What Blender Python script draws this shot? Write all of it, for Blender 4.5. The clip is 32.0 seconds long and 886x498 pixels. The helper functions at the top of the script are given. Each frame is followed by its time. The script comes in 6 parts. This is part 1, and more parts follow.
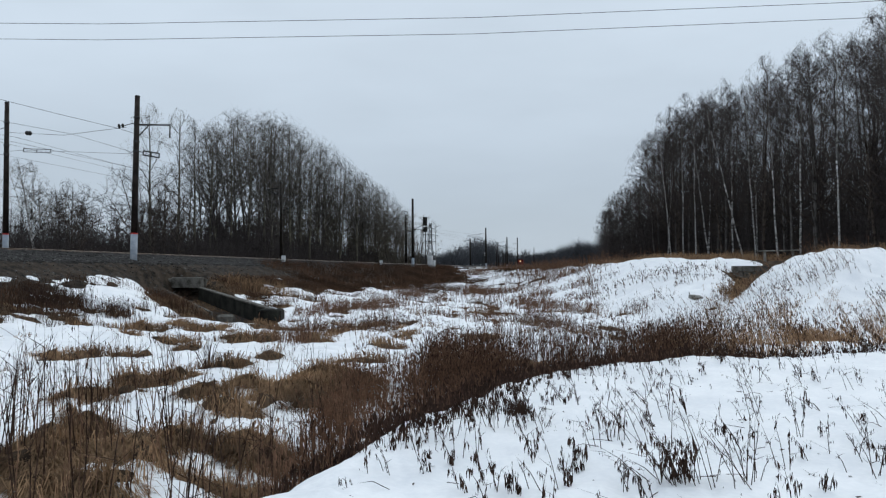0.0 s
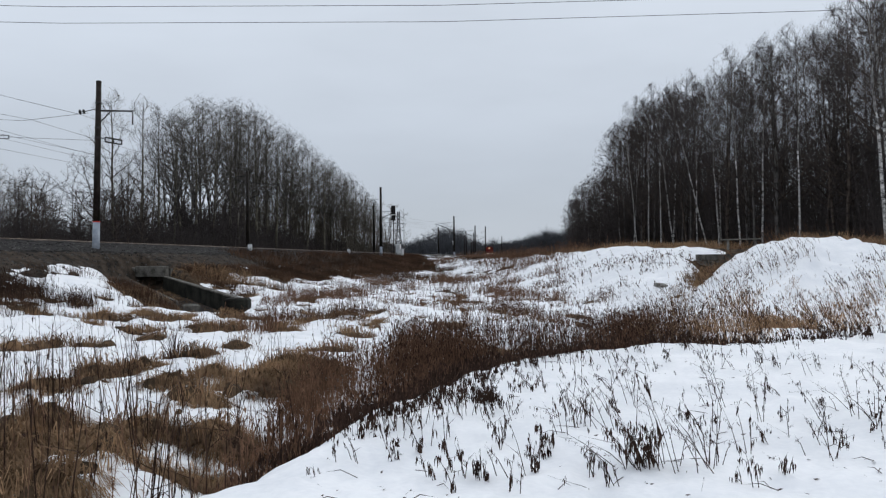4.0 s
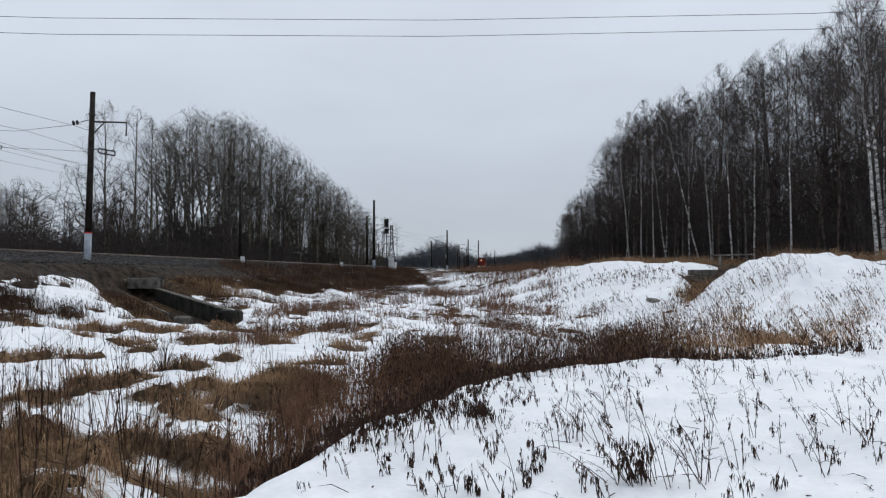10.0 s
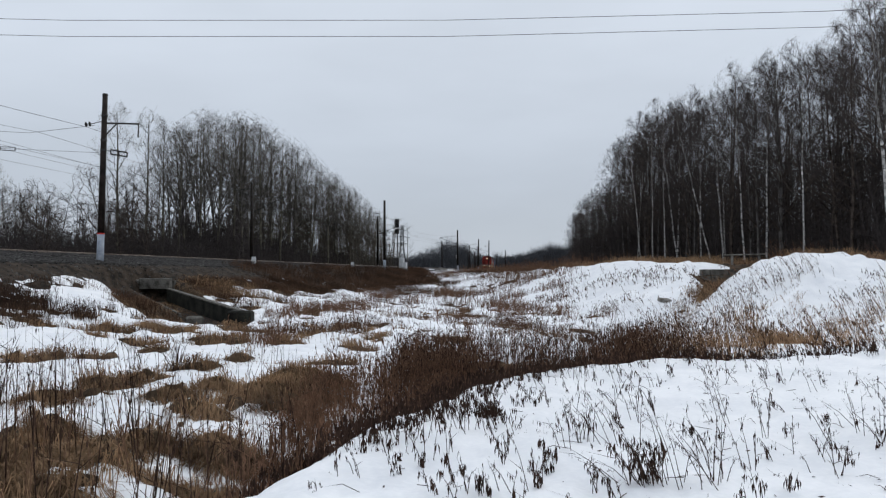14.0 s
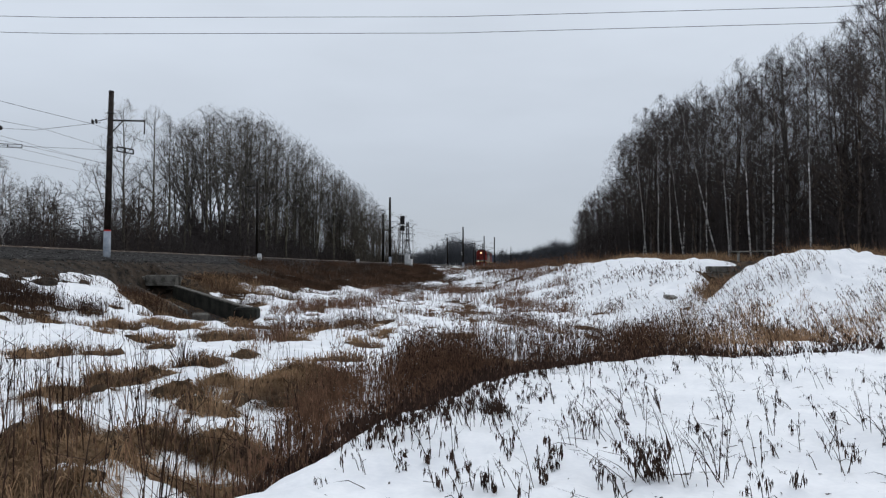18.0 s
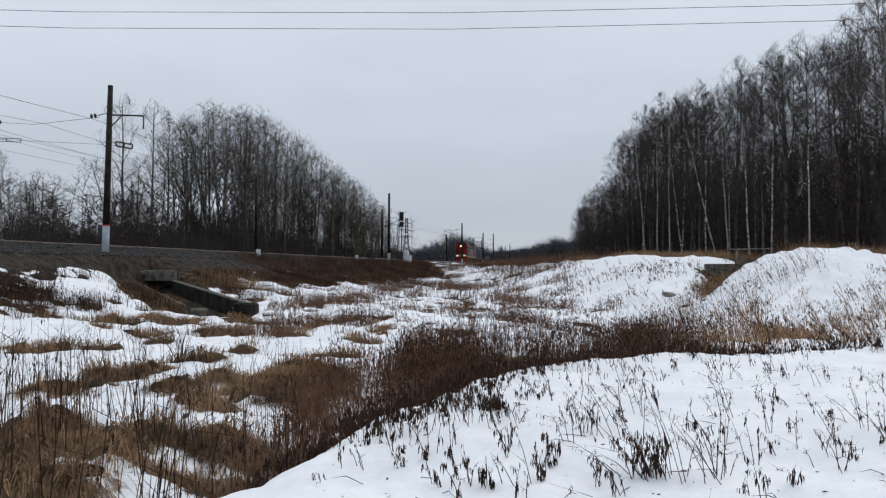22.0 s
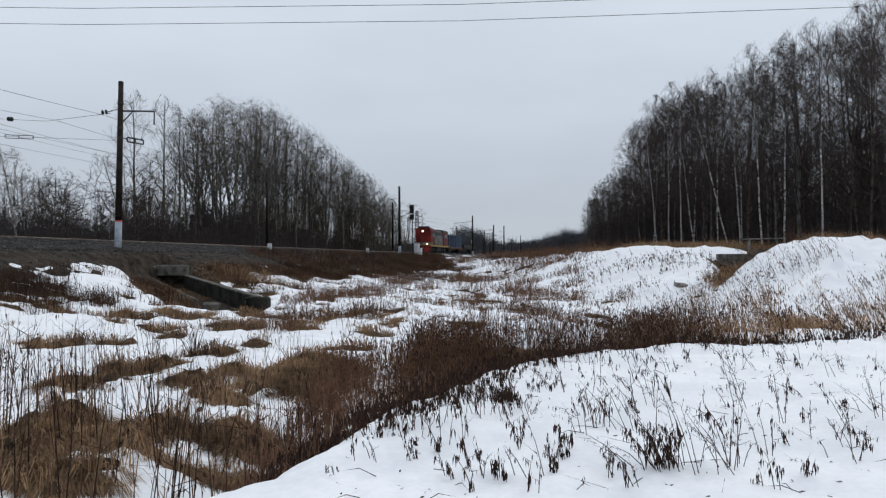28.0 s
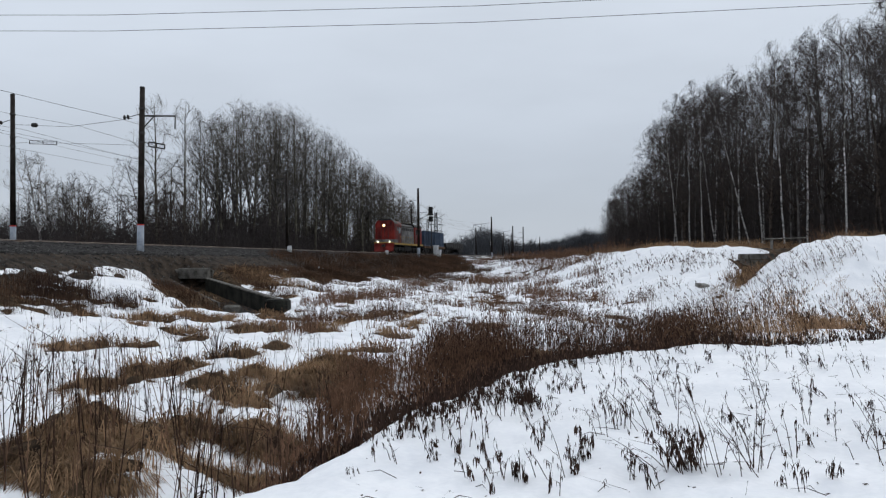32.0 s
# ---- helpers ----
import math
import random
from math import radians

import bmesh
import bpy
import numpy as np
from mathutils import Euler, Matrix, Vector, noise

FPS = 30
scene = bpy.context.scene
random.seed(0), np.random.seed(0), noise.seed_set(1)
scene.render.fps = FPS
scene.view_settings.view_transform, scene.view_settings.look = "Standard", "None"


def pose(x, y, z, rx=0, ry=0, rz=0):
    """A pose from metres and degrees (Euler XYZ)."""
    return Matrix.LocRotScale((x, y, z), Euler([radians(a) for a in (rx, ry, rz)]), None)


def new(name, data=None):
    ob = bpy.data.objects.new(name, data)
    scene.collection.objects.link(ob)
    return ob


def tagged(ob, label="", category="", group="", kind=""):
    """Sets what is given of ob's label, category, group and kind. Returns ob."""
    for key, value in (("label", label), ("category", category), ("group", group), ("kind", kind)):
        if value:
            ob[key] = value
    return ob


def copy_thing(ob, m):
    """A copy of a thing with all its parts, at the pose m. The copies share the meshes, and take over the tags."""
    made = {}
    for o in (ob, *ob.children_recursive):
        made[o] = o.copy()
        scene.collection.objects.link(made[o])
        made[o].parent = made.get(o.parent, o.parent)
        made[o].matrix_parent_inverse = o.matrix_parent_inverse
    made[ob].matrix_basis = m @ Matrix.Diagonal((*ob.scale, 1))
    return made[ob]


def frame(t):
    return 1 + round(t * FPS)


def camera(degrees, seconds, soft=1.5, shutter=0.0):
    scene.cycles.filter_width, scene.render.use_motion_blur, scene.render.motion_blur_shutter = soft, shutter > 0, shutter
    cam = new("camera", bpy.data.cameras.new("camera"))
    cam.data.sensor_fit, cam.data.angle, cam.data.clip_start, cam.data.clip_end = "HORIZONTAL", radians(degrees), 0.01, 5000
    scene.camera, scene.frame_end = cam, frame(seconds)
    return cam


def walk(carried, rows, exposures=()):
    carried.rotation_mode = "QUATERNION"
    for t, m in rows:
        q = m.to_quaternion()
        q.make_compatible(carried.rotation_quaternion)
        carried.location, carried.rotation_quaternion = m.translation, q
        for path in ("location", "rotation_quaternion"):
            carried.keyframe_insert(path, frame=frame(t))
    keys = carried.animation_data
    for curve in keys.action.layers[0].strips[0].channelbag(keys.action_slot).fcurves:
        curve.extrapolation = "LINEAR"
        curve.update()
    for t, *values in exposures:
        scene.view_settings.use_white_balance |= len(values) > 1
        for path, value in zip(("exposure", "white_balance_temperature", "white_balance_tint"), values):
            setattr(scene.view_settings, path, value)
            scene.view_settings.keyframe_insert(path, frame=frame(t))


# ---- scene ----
# The eye stands still on a snowy bank; the hand turns it a little: seconds, tilt, lean, turn.
EYE = (0.0, 0.0, 1.6)
PATH = [
    (0, 91.834, 0.464, 2.368), (0.5, 92.141, 0.357, 2.539), (1, 92.126, 0.572, 1.967), (1.5, 91.708, 0.631, 0.850),
    (2, 91.350, 0.588, 0.342), (2.5, 91.149, 0.413, 0.542), (3, 90.951, 0.500, 0.597), (3.5, 90.809, 0.555, 0.241),
    (5.5, 91.861, 0.447, -0.325), (6, 91.902, 0.382, -0.568), (6.5, 92.031, 0.124, -0.807), (7, 92.026, 0.112, -0.849),
    (7.5, 91.776, -0.018, -0.924), (8, 91.637, -0.019, -1.031), (8.5, 91.598, -0.079, -1.040), (9, 91.590, -0.352, -1.011),
    (9.5, 91.771, -0.198, -0.795), (10, 91.976, 0.137, -0.554), (10.5, 92.147, 0.324, -0.371), (11, 92.278, 0.376, -0.114),
    (11.5, 92.355, 0.248, 0.121), (12, 92.416, -0.001, 0.179), (12.5, 92.333, -0.102, 0.116), (13, 92.206, 0.000, 0.000),
    (13.5, 92.082, 0.180, 0.136), (14, 91.982, 0.214, 0.237), (14.5, 91.939, 0.175, 0.136), (16.5, 91.882, 0.214, 0.278),
    (17, 91.917, 0.294, 0.460), (17.5, 91.844, 0.291, 0.568), (18, 91.746, 0.200, 0.647), (18.5, 91.726, 0.262, 0.667),
    (19, 91.736, 0.229, 0.783), (19.5, 91.764, 0.215, 1.036), (20, 91.777, 0.316, 1.055), (20.5, 91.540, 0.418, 0.985),
    (21, 91.304, 0.154, 0.803), (21.5, 91.375, -0.000, 0.568), (22, 91.471, -0.052, 0.558), (22.5, 91.485, 0.197, 0.710),
    (23, 91.652, 0.332, 0.981), (23.5, 91.717, 0.238, 1.221), (24, 91.478, 0.366, 1.380), (24.5, 91.118, 0.470, 1.319),
    (25, 90.994, 0.422, 1.175), (25.5, 91.027, 0.451, 1.107), (27.5, 90.907, 0.544, 1.182), (28, 90.910, 0.435, 1.370),
    (28.5, 91.031, 0.397, 1.557), (29, 91.056, 0.386, 1.811), (29.5, 91.115, 0.379, 2.007), (30, 91.208, 0.512, 2.041),
    (30.5, 91.193, 0.563, 2.055), (31, 91.122, 0.571, 2.253), (31.5, 91.146, 0.695, 2.504), (32, 91.050, 0.760, 2.808),
]
cam = camera(60.28, 32.0, 1.25)
walk(cam, [(t, pose(*EYE, rx, ry, rz)) for t, rx, ry, rz in PATH], exposures=[(0.0, 0.0, 6250, 6), (1.8, 0.0, 6250, 6), (2.6, 0.0, 6500, 10), (32.0, 0.0, 6500, 10)])

# ---- light: an even overcast sky ----
world = bpy.data.worlds.new("overcast")
scene.world = world
world.use_nodes = True
wn, wl = world.node_tree.nodes, world.node_tree.links
wbg = wn["Background"]
sky = wn.new("ShaderNodeTexSky")
sky.sky_type, sky.sun_disc = "NISHITA", False
sky.sun_elevation, sky.sun_rotation = radians(30), radians(150)
dim = wn.new("ShaderNodeVectorMath")
dim.operation = "SCALE"
dim.inputs["Scale"].default_value = 0.1
wl.new(sky.outputs[0], dim.inputs[0])
wtc = wn.new("ShaderNodeTexCoord")
sep = wn.new("ShaderNodeSeparateXYZ")
wl.new(wtc.outputs["Generated"], sep.inputs[0])
ramp = wn.new("ShaderNodeValToRGB")
ramp.color_ramp.elements[0].position, ramp.color_ramp.elements[0].color = 0.0, (0.5, 0.55, 0.62, 1)
ramp.color_ramp.elements[1].position, ramp.color_ramp.elements[1].color = 1.0, (0.95, 1.02, 1.12, 1)
e = ramp.color_ramp.elements.new(0.12)
e.color = (0.535, 0.59, 0.67, 1)
e = ramp.color_ramp.elements.new(0.3)
e.color = (0.665, 0.73, 0.82, 1)
wl.new(sep.outputs["Z"], ramp.inputs[0])
cl = wn.new("ShaderNodeTexNoise")
cl.inputs["Scale"].default_value, cl.inputs["Detail"].default_value = 2.6, 5
wmap = wn.new("ShaderNodeMapping")
wmap.inputs["Scale"].default_value = (1, 1, 3.5)
wl.new(wtc.outputs["Generated"], wmap.inputs[0])
wl.new(wmap.outputs[0], cl.inputs["Vector"])
clr = wn.new("ShaderNodeMapRange")
clr.inputs["From Min"].default_value, clr.inputs["From Max"].default_value = 0.3, 0.7
clr.inputs["To Min"].default_value, clr.inputs["To Max"].default_value = 0.94, 1.06
wl.new(cl.outputs["Fac"], clr.inputs["Value"])
cmul = wn.new("ShaderNodeVectorMath")
cmul.operation = "SCALE"
wl.new(ramp.outputs[0], cmul.inputs[0])
wl.new(clr.outputs[0], cmul.inputs["Scale"])
mix = wn.new("ShaderNodeMixRGB")
mix.inputs[0].default_value = 0.95
wl.new(dim.outputs[0], mix.inputs[1])
wl.new(cmul.outputs[0], mix.inputs[2])
wl.new(mix.outputs[0], wbg.inputs["Color"])
wbg.inputs["Strength"].default_value = 1.0
sun = new("sun", bpy.data.lights.new("sun", "SUN"))
sun.data.energy, sun.data.angle, sun.data.color = 0.75, radians(30), (1.0, 0.97, 0.93)
sun.matrix_world = pose(0, 0, 60, 58, 0, 150)


# ---- materials ----
def material(name, c1, c2, scale=4.0, rough=0.85, bump=0.2, fine=40.0, stretch=(1, 1, 1), metal=0.0, spread=0.15, spec=0.1):
    """Two colours mixed by a coarse noise, broken up by a fine one, with fine relief and a small difference from piece to piece."""
    m = bpy.data.materials.new(name)
    m.use_nodes = True
    n, l = m.node_tree.nodes, m.node_tree.links
    b = n["Principled BSDF"]
    b.inputs["Roughness"].default_value, b.inputs["Metallic"].default_value = rough, metal
    b.inputs["Specular IOR Level"].default_value = spec
    tc, mp = n.new("ShaderNodeTexCoord"), n.new("ShaderNodeMapping")
    mp.inputs["Scale"].default_value = stretch
    l.new(tc.outputs["Object"], mp.inputs[0])
    a, f = n.new("ShaderNodeTexNoise"), n.new("ShaderNodeTexNoise")
    a.inputs["Scale"].default_value, a.inputs["Detail"].default_value = scale, 4
    f.inputs["Scale"].default_value, f.inputs["Detail"].default_value = fine, 2
    l.new(mp.outputs[0], a.inputs["Vector"])
    l.new(mp.outputs[0], f.inputs["Vector"])
    add = n.new("ShaderNodeMath")
    add.operation = "MULTIPLY_ADD"
    l.new(f.outputs["Fac"], add.inputs[0])
    add.inputs[1].default_value = 0.45
    l.new(a.outputs["Fac"], add.inputs[2])
    r = n.new("ShaderNodeValToRGB")
    r.color_ramp.elements[0].position, r.color_ramp.elements[0].color = 0.55, (*c1, 1)
    r.color_ramp.elements[1].position, r.color_ramp.elements[1].color = 0.9, (*c2, 1)
    l.new(add.outputs[0], r.inputs[0])
    g, h = n.new("ShaderNodeNewGeometry"), n.new("ShaderNodeHueSaturation")
    oi, mr = n.new("ShaderNodeObjectInfo"), n.new("ShaderNodeMapRange")
    s = n.new("ShaderNodeMath")
    s.operation = "ADD"
    l.new(g.outputs["Random Per Island"], s.inputs[0])
    l.new(oi.outputs["Random"], s.inputs[1])
    mr.inputs["From Max"].default_value = 2.0
    mr.inputs["To Min"].default_value, mr.inputs["To Max"].default_value = 1 - 2 * spread, 1 + 2 * spread
    l.new(s.outputs[0], mr.inputs["Value"])
    l.new(mr.outputs[0], h.inputs["Value"])
    l.new(r.outputs[0], h.inputs["Color"])
    l.new(h.outputs[0], b.inputs["Base Color"])
    if bump:
        bp = n.new("ShaderNodeBump")
        bp.inputs["Strength"].default_value, bp.inputs["Distance"].default_value = bump, 0.02
        l.new(add.outputs[0], bp.inputs["Height"])
        l.new(bp.outputs[0], b.inputs["Normal"])
    return m


def glow(name, colour, strength):
    m = bpy.data.materials.new(name)
    m.use_nodes = True
    b = m.node_tree.nodes["Principled BSDF"]
    b.inputs["Base Color"].default_value = (*colour, 1)
    b.inputs["Emission Color"].default_value = (*colour, 1)
    b.inputs["Emission Strength"].default_value = strength
    return m


SNOW = material("snow", (0.75, 0.764, 0.788), (0.862, 0.868, 0.88), 1.4, 0.75, 0.45, 18, spread=0.0)
SOIL = material("dead_grass_soil", (0.016, 0.011, 0.007), (0.085, 0.056, 0.033), 1.6, 0.95, 1.0, 14, spread=0.0)
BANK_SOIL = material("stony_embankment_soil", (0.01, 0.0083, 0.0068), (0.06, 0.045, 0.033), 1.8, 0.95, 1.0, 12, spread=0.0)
BALLAST = material("ballast", (0.007, 0.0065, 0.006), (0.04, 0.037, 0.035), 2.2, 0.95, 1.0, 11, spread=0.0)
GRAVEL = material("crushed_stone", (0.02, 0.019, 0.018), (0.13, 0.125, 0.12), 3.0, 0.9, 0.3, 20, spread=0.35)
CONCRETE = material("weathered_concrete", (0.09, 0.085, 0.075), (0.26, 0.25, 0.23), 2.0, 0.9, 0.4, 25)
OLD_CONC = material("old_stained_concrete", (0.045, 0.042, 0.036), (0.15, 0.142, 0.128), 2.5, 0.95, 0.6, 14)
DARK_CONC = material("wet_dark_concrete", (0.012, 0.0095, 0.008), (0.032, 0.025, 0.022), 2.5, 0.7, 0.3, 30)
WHITEWASH = material("whitewash", (0.2, 0.23, 0.27), (0.34, 0.37, 0.41), 3.0, 0.8, 0.2, 30)
RED_BAND = material("red_band", (0.4, 0.03, 0.03), (0.55, 0.06, 0.05), 6, 0.6, 0.1)
BLACK_CONC = material("near_black_concrete", (0.005, 0.005, 0.0045), (0.026, 0.026, 0.021), 1.6, 0.85, 0.4, 14)
IRON = material("dark_iron", (0.012, 0.012, 0.013), (0.035, 0.032, 0.03), 5, 0.6, 0.1, spec=0.3)
STEEL = material("rail_steel", (0.12, 0.09, 0.07), (0.22, 0.19, 0.17), 3, 0.4, 0.1, metal=0.7)
BIRCH = material("birch_bark", (0.016, 0.014, 0.013), (0.6, 0.58, 0.56), 1.5, 0.85, 0.3, 6, stretch=(1.2, 1.2, 2.6))
ASPEN = material("aspen_bark", (0.04, 0.036, 0.028), (0.15, 0.137, 0.105), 1.5, 0.9, 0.4, 12)
UPPER_BIRCH = material("thin_upper_birch_bark", (0.02, 0.018, 0.017), (0.42, 0.4, 0.385), 1.5, 0.85, 0.3, 4, stretch=(1.2, 1.2, 1.6))
GREY_BARK = material("grey_bark", (0.04, 0.036, 0.034), (0.15, 0.14, 0.132), 2, 0.9, 0.4, 9, stretch=(1, 1, 0.5))
BARK = material("dark_bark", (0.03, 0.024, 0.021), (0.1, 0.08, 0.068), 2, 0.9, 0.4, 12)
TWIG = material("birch_twigs", (0.043, 0.037, 0.036), (0.075, 0.064, 0.061), 3, 0.9, 0)
TWIG2 = material("aspen_twigs", (0.062, 0.053, 0.043), (0.125, 0.11, 0.09), 3, 0.9, 0)
PYLON = material("dull_galvanised_steel", (0.05, 0.053, 0.058), (0.09, 0.095, 0.1), 0.5, 0.8, 0)
# distance haze painted in: paler and bluer than the near twigs
HAZED_WOODS = material("far_woods", (0.048, 0.051, 0.058), (0.085, 0.089, 0.098), 0.3, 0.95, 0)
WEED = material("dry_weed", (0.066, 0.036, 0.023), (0.19, 0.108, 0.068), 3, 0.9, 0, spread=0.3)
WEED_D = material("dark_dry_weed", (0.018, 0.01, 0.0075), (0.068, 0.04, 0.029), 5, 0.9, 0, spread=0.25)
STRAW = material("straw", (0.14, 0.08, 0.044), (0.38, 0.245, 0.145), 3, 0.9, 0, spread=0.25)
TAWNY = material("tawny_dead_grass", (0.075, 0.046, 0.027), (0.33, 0.21, 0.12), 0.9, 0.9, 0, 5, spread=0.3)
STRAW_D = material("rusty_straw", (0.022, 0.014, 0.01), (0.09, 0.05, 0.03), 0.35, 0.9, 0, 3, spread=0.35)
RED = material("red_paint", (0.05, 0.011, 0.01), (0.21, 0.026, 0.02), 0.9, 0.55, 0.1, 7, stretch=(1, 1, 0.45))
DARK_RED = material("dark_red_paint", (0.04, 0.012, 0.01), (0.16, 0.028, 0.022), 1.2, 0.55, 0.1, 7)
GREY = material("grey_paint", (0.06, 0.058, 0.056), (0.21, 0.205, 0.2), 1.0, 0.55, 0.1, 12)
BLACKP = material("sooty_black", (0.01, 0.01, 0.011), (0.035, 0.033, 0.032), 1.5, 0.6, 0.1)
YELLOW = material("yellow_paint", (0.22, 0.14, 0.04), (0.42, 0.28, 0.08), 2, 0.55, 0.1)
RUST = material("rusty_brown", (0.05, 0.03, 0.02), (0.13, 0.075, 0.045), 2, 0.8, 0.2)
BLUE = material("blue_container_paint", (0.03, 0.045, 0.075), (0.065, 0.09, 0.135), 1.0, 0.5, 0.1, 10)
WHITE = material("white_paint", (0.45, 0.46, 0.47), (0.62, 0.63, 0.64), 2, 0.6, 0.1)
GLASS = material("dark_glass", (0.01, 0.012, 0.014), (0.02, 0.022, 0.025), 1, 0.08, 0, spec=0.6)
LAMP = glow("warm_headlamp", (1.0, 0.52, 0.24), 7.0)
LAMP_W = glow("white_marker_lamp", (1.0, 0.82, 0.6), 4.0)


# ---- mesh helpers ----
class Shape:
    """Collects points and faces, with a material number for each face."""

    def __init__(self):
        self.v, self.f, self.m = [], [], []

    def add(self, verts, faces, mi=0):
        o = len(self.v)
        self.v.extend(verts)
        self.f.extend([tuple(i + o for i in f) for f in faces])
        self.m.extend([mi] * len(faces))
        return self

    def box(self, x0, x1, y0, y1, z0, z1, mi=0, c=0.0):
        """A box; c cuts its four upright edges and the rim of its top."""
        if c <= 0:
            v = [(x, y, z) for z in (z0, z1) for x, y in ((x0, y0), (x1, y0), (x1, y1), (x0, y1))]
            return self.add(v, [(3, 2, 1, 0), (4, 5, 6, 7), (0, 1, 5, 4), (1, 2, 6, 5), (2, 3, 7, 6), (3, 0, 4, 7)], mi)
        ring = lambda k: [(x0 + c + k, y0 + k), (x1 - c - k, y0 + k), (x1 - k, y0 + c + k), (x1 - k, y1 - c - k),
                          (x1 - c - k, y1 - k), (x0 + c + k, y1 - k), (x0 + k, y1 - c - k), (x0 + k, y0 + c + k)]
        k = c * 0.5
        v = [(x, y, z0) for x, y in ring(0)] + [(x, y, z1 - k) for x, y in ring(0)] + [(x, y, z1) for x, y in ring(k)]
        f = [tuple(range(7, -1, -1)), tuple(range(16, 24))]
        for a in (0, 8):
            f += [(a + i, a + (i + 1) % 8, a + 8 + (i + 1) % 8, a + 8 + i) for i in range(8)]
        return self.add(v, f, mi)

    def tube(self, pts, radii, sides=5, mi=0, tip=False):
        """A tapered tube along pts; tip closes it in a point."""
        o, n = len(self.v), len(pts)
        last = n - 1 if tip else n
        for i in range(n):
            p = Vector(pts[i])
            if tip and i == n - 1:
                self.v.append(p[:])
                break
            t = Vector(pts[min(i + 1, n - 1)]) - Vector(pts[max(i - 1, 0)])
            t.normalize()
            u = t.orthogonal() if abs(t.z) < 0.95 else Vector((1, 0, 0)) - t * t.x
            u.normalize()
            w = t.cross(u)
            for k in range(sides):
                a = 2 * math.pi * k / sides
                self.v.append((p + (u * math.cos(a) + w * math.sin(a)) * radii[i])[:])
        f = []
        for i in range(last - 1):
            for k in range(sides):
                k2 = (k + 1) % sides
                f.append((o + i * sides + k, o + i * sides + k2, o + (i + 1) * sides + k2, o + (i + 1) * sides + k))
        if tip:
            b, a = o + (n - 1) * sides, o + (n - 2) * sides
            f += [(a + k, a + (k + 1) % sides, b) for k in range(sides)]
        elif sides > 3:
            f.append(tuple(o + (n - 1) * sides + k for k in range(sides)))
            f.append(tuple(o + k for k in range(sides - 1, -1, -1)))
        self.f.extend(f)
        self.m.extend([mi] * len(f))
        return self

    def sliver(self, a, b, w, r, mi=0):
        """A hair-thin twig or blade that tapers to a point."""
        d = b - a
        s = d.cross(Vector((r.uniform(-1, 1), r.uniform(-1, 1), r.uniform(-1, 1))))
        s *= w / (s.length + 1e-9)
        o = len(self.v)
        self.v += [(a - s)[:], (a + s)[:], b[:]]
        self.f.append((o, o + 1, o + 2))
        self.m.append(mi)

    def prism(self, outline, y0, y1, mi=0):
        """An outline in x, z drawn out along y."""
        n = len(outline)
        v = [(x, y0, z) for x, z in outline] + [(x, y1, z) for x, z in outline]
        f = [tuple(range(n)), tuple(range(2 * n - 1, n - 1, -1))] + [(i, n + i, n + (i + 1) % n, (i + 1) % n) for i in range(n)]
        return self.add(v, f, mi)

    def mesh(self, name, mats, smooth=False):
        me = bpy.data.meshes.new(name)
        me.from_pydata(self.v, [], self.f)
        for m in mats if isinstance(mats, (list, tuple)) else [mats]:
            me.materials.append(m)
        if max(self.m, default=0):
            me.polygons.foreach_set("material_index", self.m)
        if smooth:
            me.polygons.foreach_set("use_smooth", [True] * len(me.polygons))
        me.update()
        return me


def part(name, shape, mats, parent, label="", at=None, smooth=False):
    """Links a shape, or a ready mesh, as one part of a thing."""
    me = shape if isinstance(shape, bpy.types.Mesh) else shape.mesh(name, mats, smooth)
    ob = new(name, me)
    ob.parent = parent
    if at is not None:
        ob.matrix_basis = at
    if label:
        ob["label"] = label
    return ob


def thing(name, m, label, category, group=""):
    ob = new(name)
    ob.empty_display_size = 0.2
    ob.matrix_basis = m
    return tagged(ob, label, category, group)


# ---- lie of the land ----
rng = np.random.default_rng(5)
LAT = rng.random((256, 256))


def value_noise(x, y):
    xi, yi = np.floor(x).astype(int), np.floor(y).astype(int)
    fx, fy = x - xi, y - yi
    fx, fy = fx * fx * (3 - 2 * fx), fy * fy * (3 - 2 * fy)
    a, b = LAT[xi % 256, yi % 256], LAT[(xi + 1) % 256, yi % 256]
    c, d = LAT[xi % 256, (yi + 1) % 256], LAT[(xi + 1) % 256, (yi + 1) % 256]
    return (a * (1 - fx) + b * fx) * (1 - fy) + (c * (1 - fx) + d * fx) * fy


def fbm(x, y, octaves=4):
    s, amp, tot = 0, 1.0, 0
    for k in range(octaves):
        s, tot = s + amp * value_noise(x * 2 ** k + 17.3 * k, y * 2 ** k + 5.1 * k), tot + amp
        amp *= 0.5
    return s / tot * 2 - 1


def step(t):
    t = np.clip(t, 0, 1)
    return t * t * (3 - 2 * t)


YS = np.arange(-60, 1600, 1.0)
_slope = np.interp(YS, [108, 112, 165, 170, 200, 330, 360], [0.178, 0.215, 0.215, 0.196, 0.196, 0.045, 0.045])
XS = -33.7 + 0.178 * YS[0] + np.concatenate([[0], np.cumsum(_slope[:-1])])


def axis_x(y):
    """Where the near track runs."""
    return np.interp(y, YS, XS)


def axis_slope(y):
    return np.interp(y, YS, _slope)


RAIL_Z = 3.2
BANK_X = [-60, -8, -3.6, -2.0, -1.0, -0.55, 0.1, 1.05, 3.15, 5.5, 8.5, 20, 60]
BANK_Y = [-30, -1, 1.5, 3.4, 5.5, 7.0, 9.0, 11.3, 12.8, 13.3, 13.9, 16, 18]


def bank_edge(x):
    return np.interp(x, BANK_X, BANK_Y)


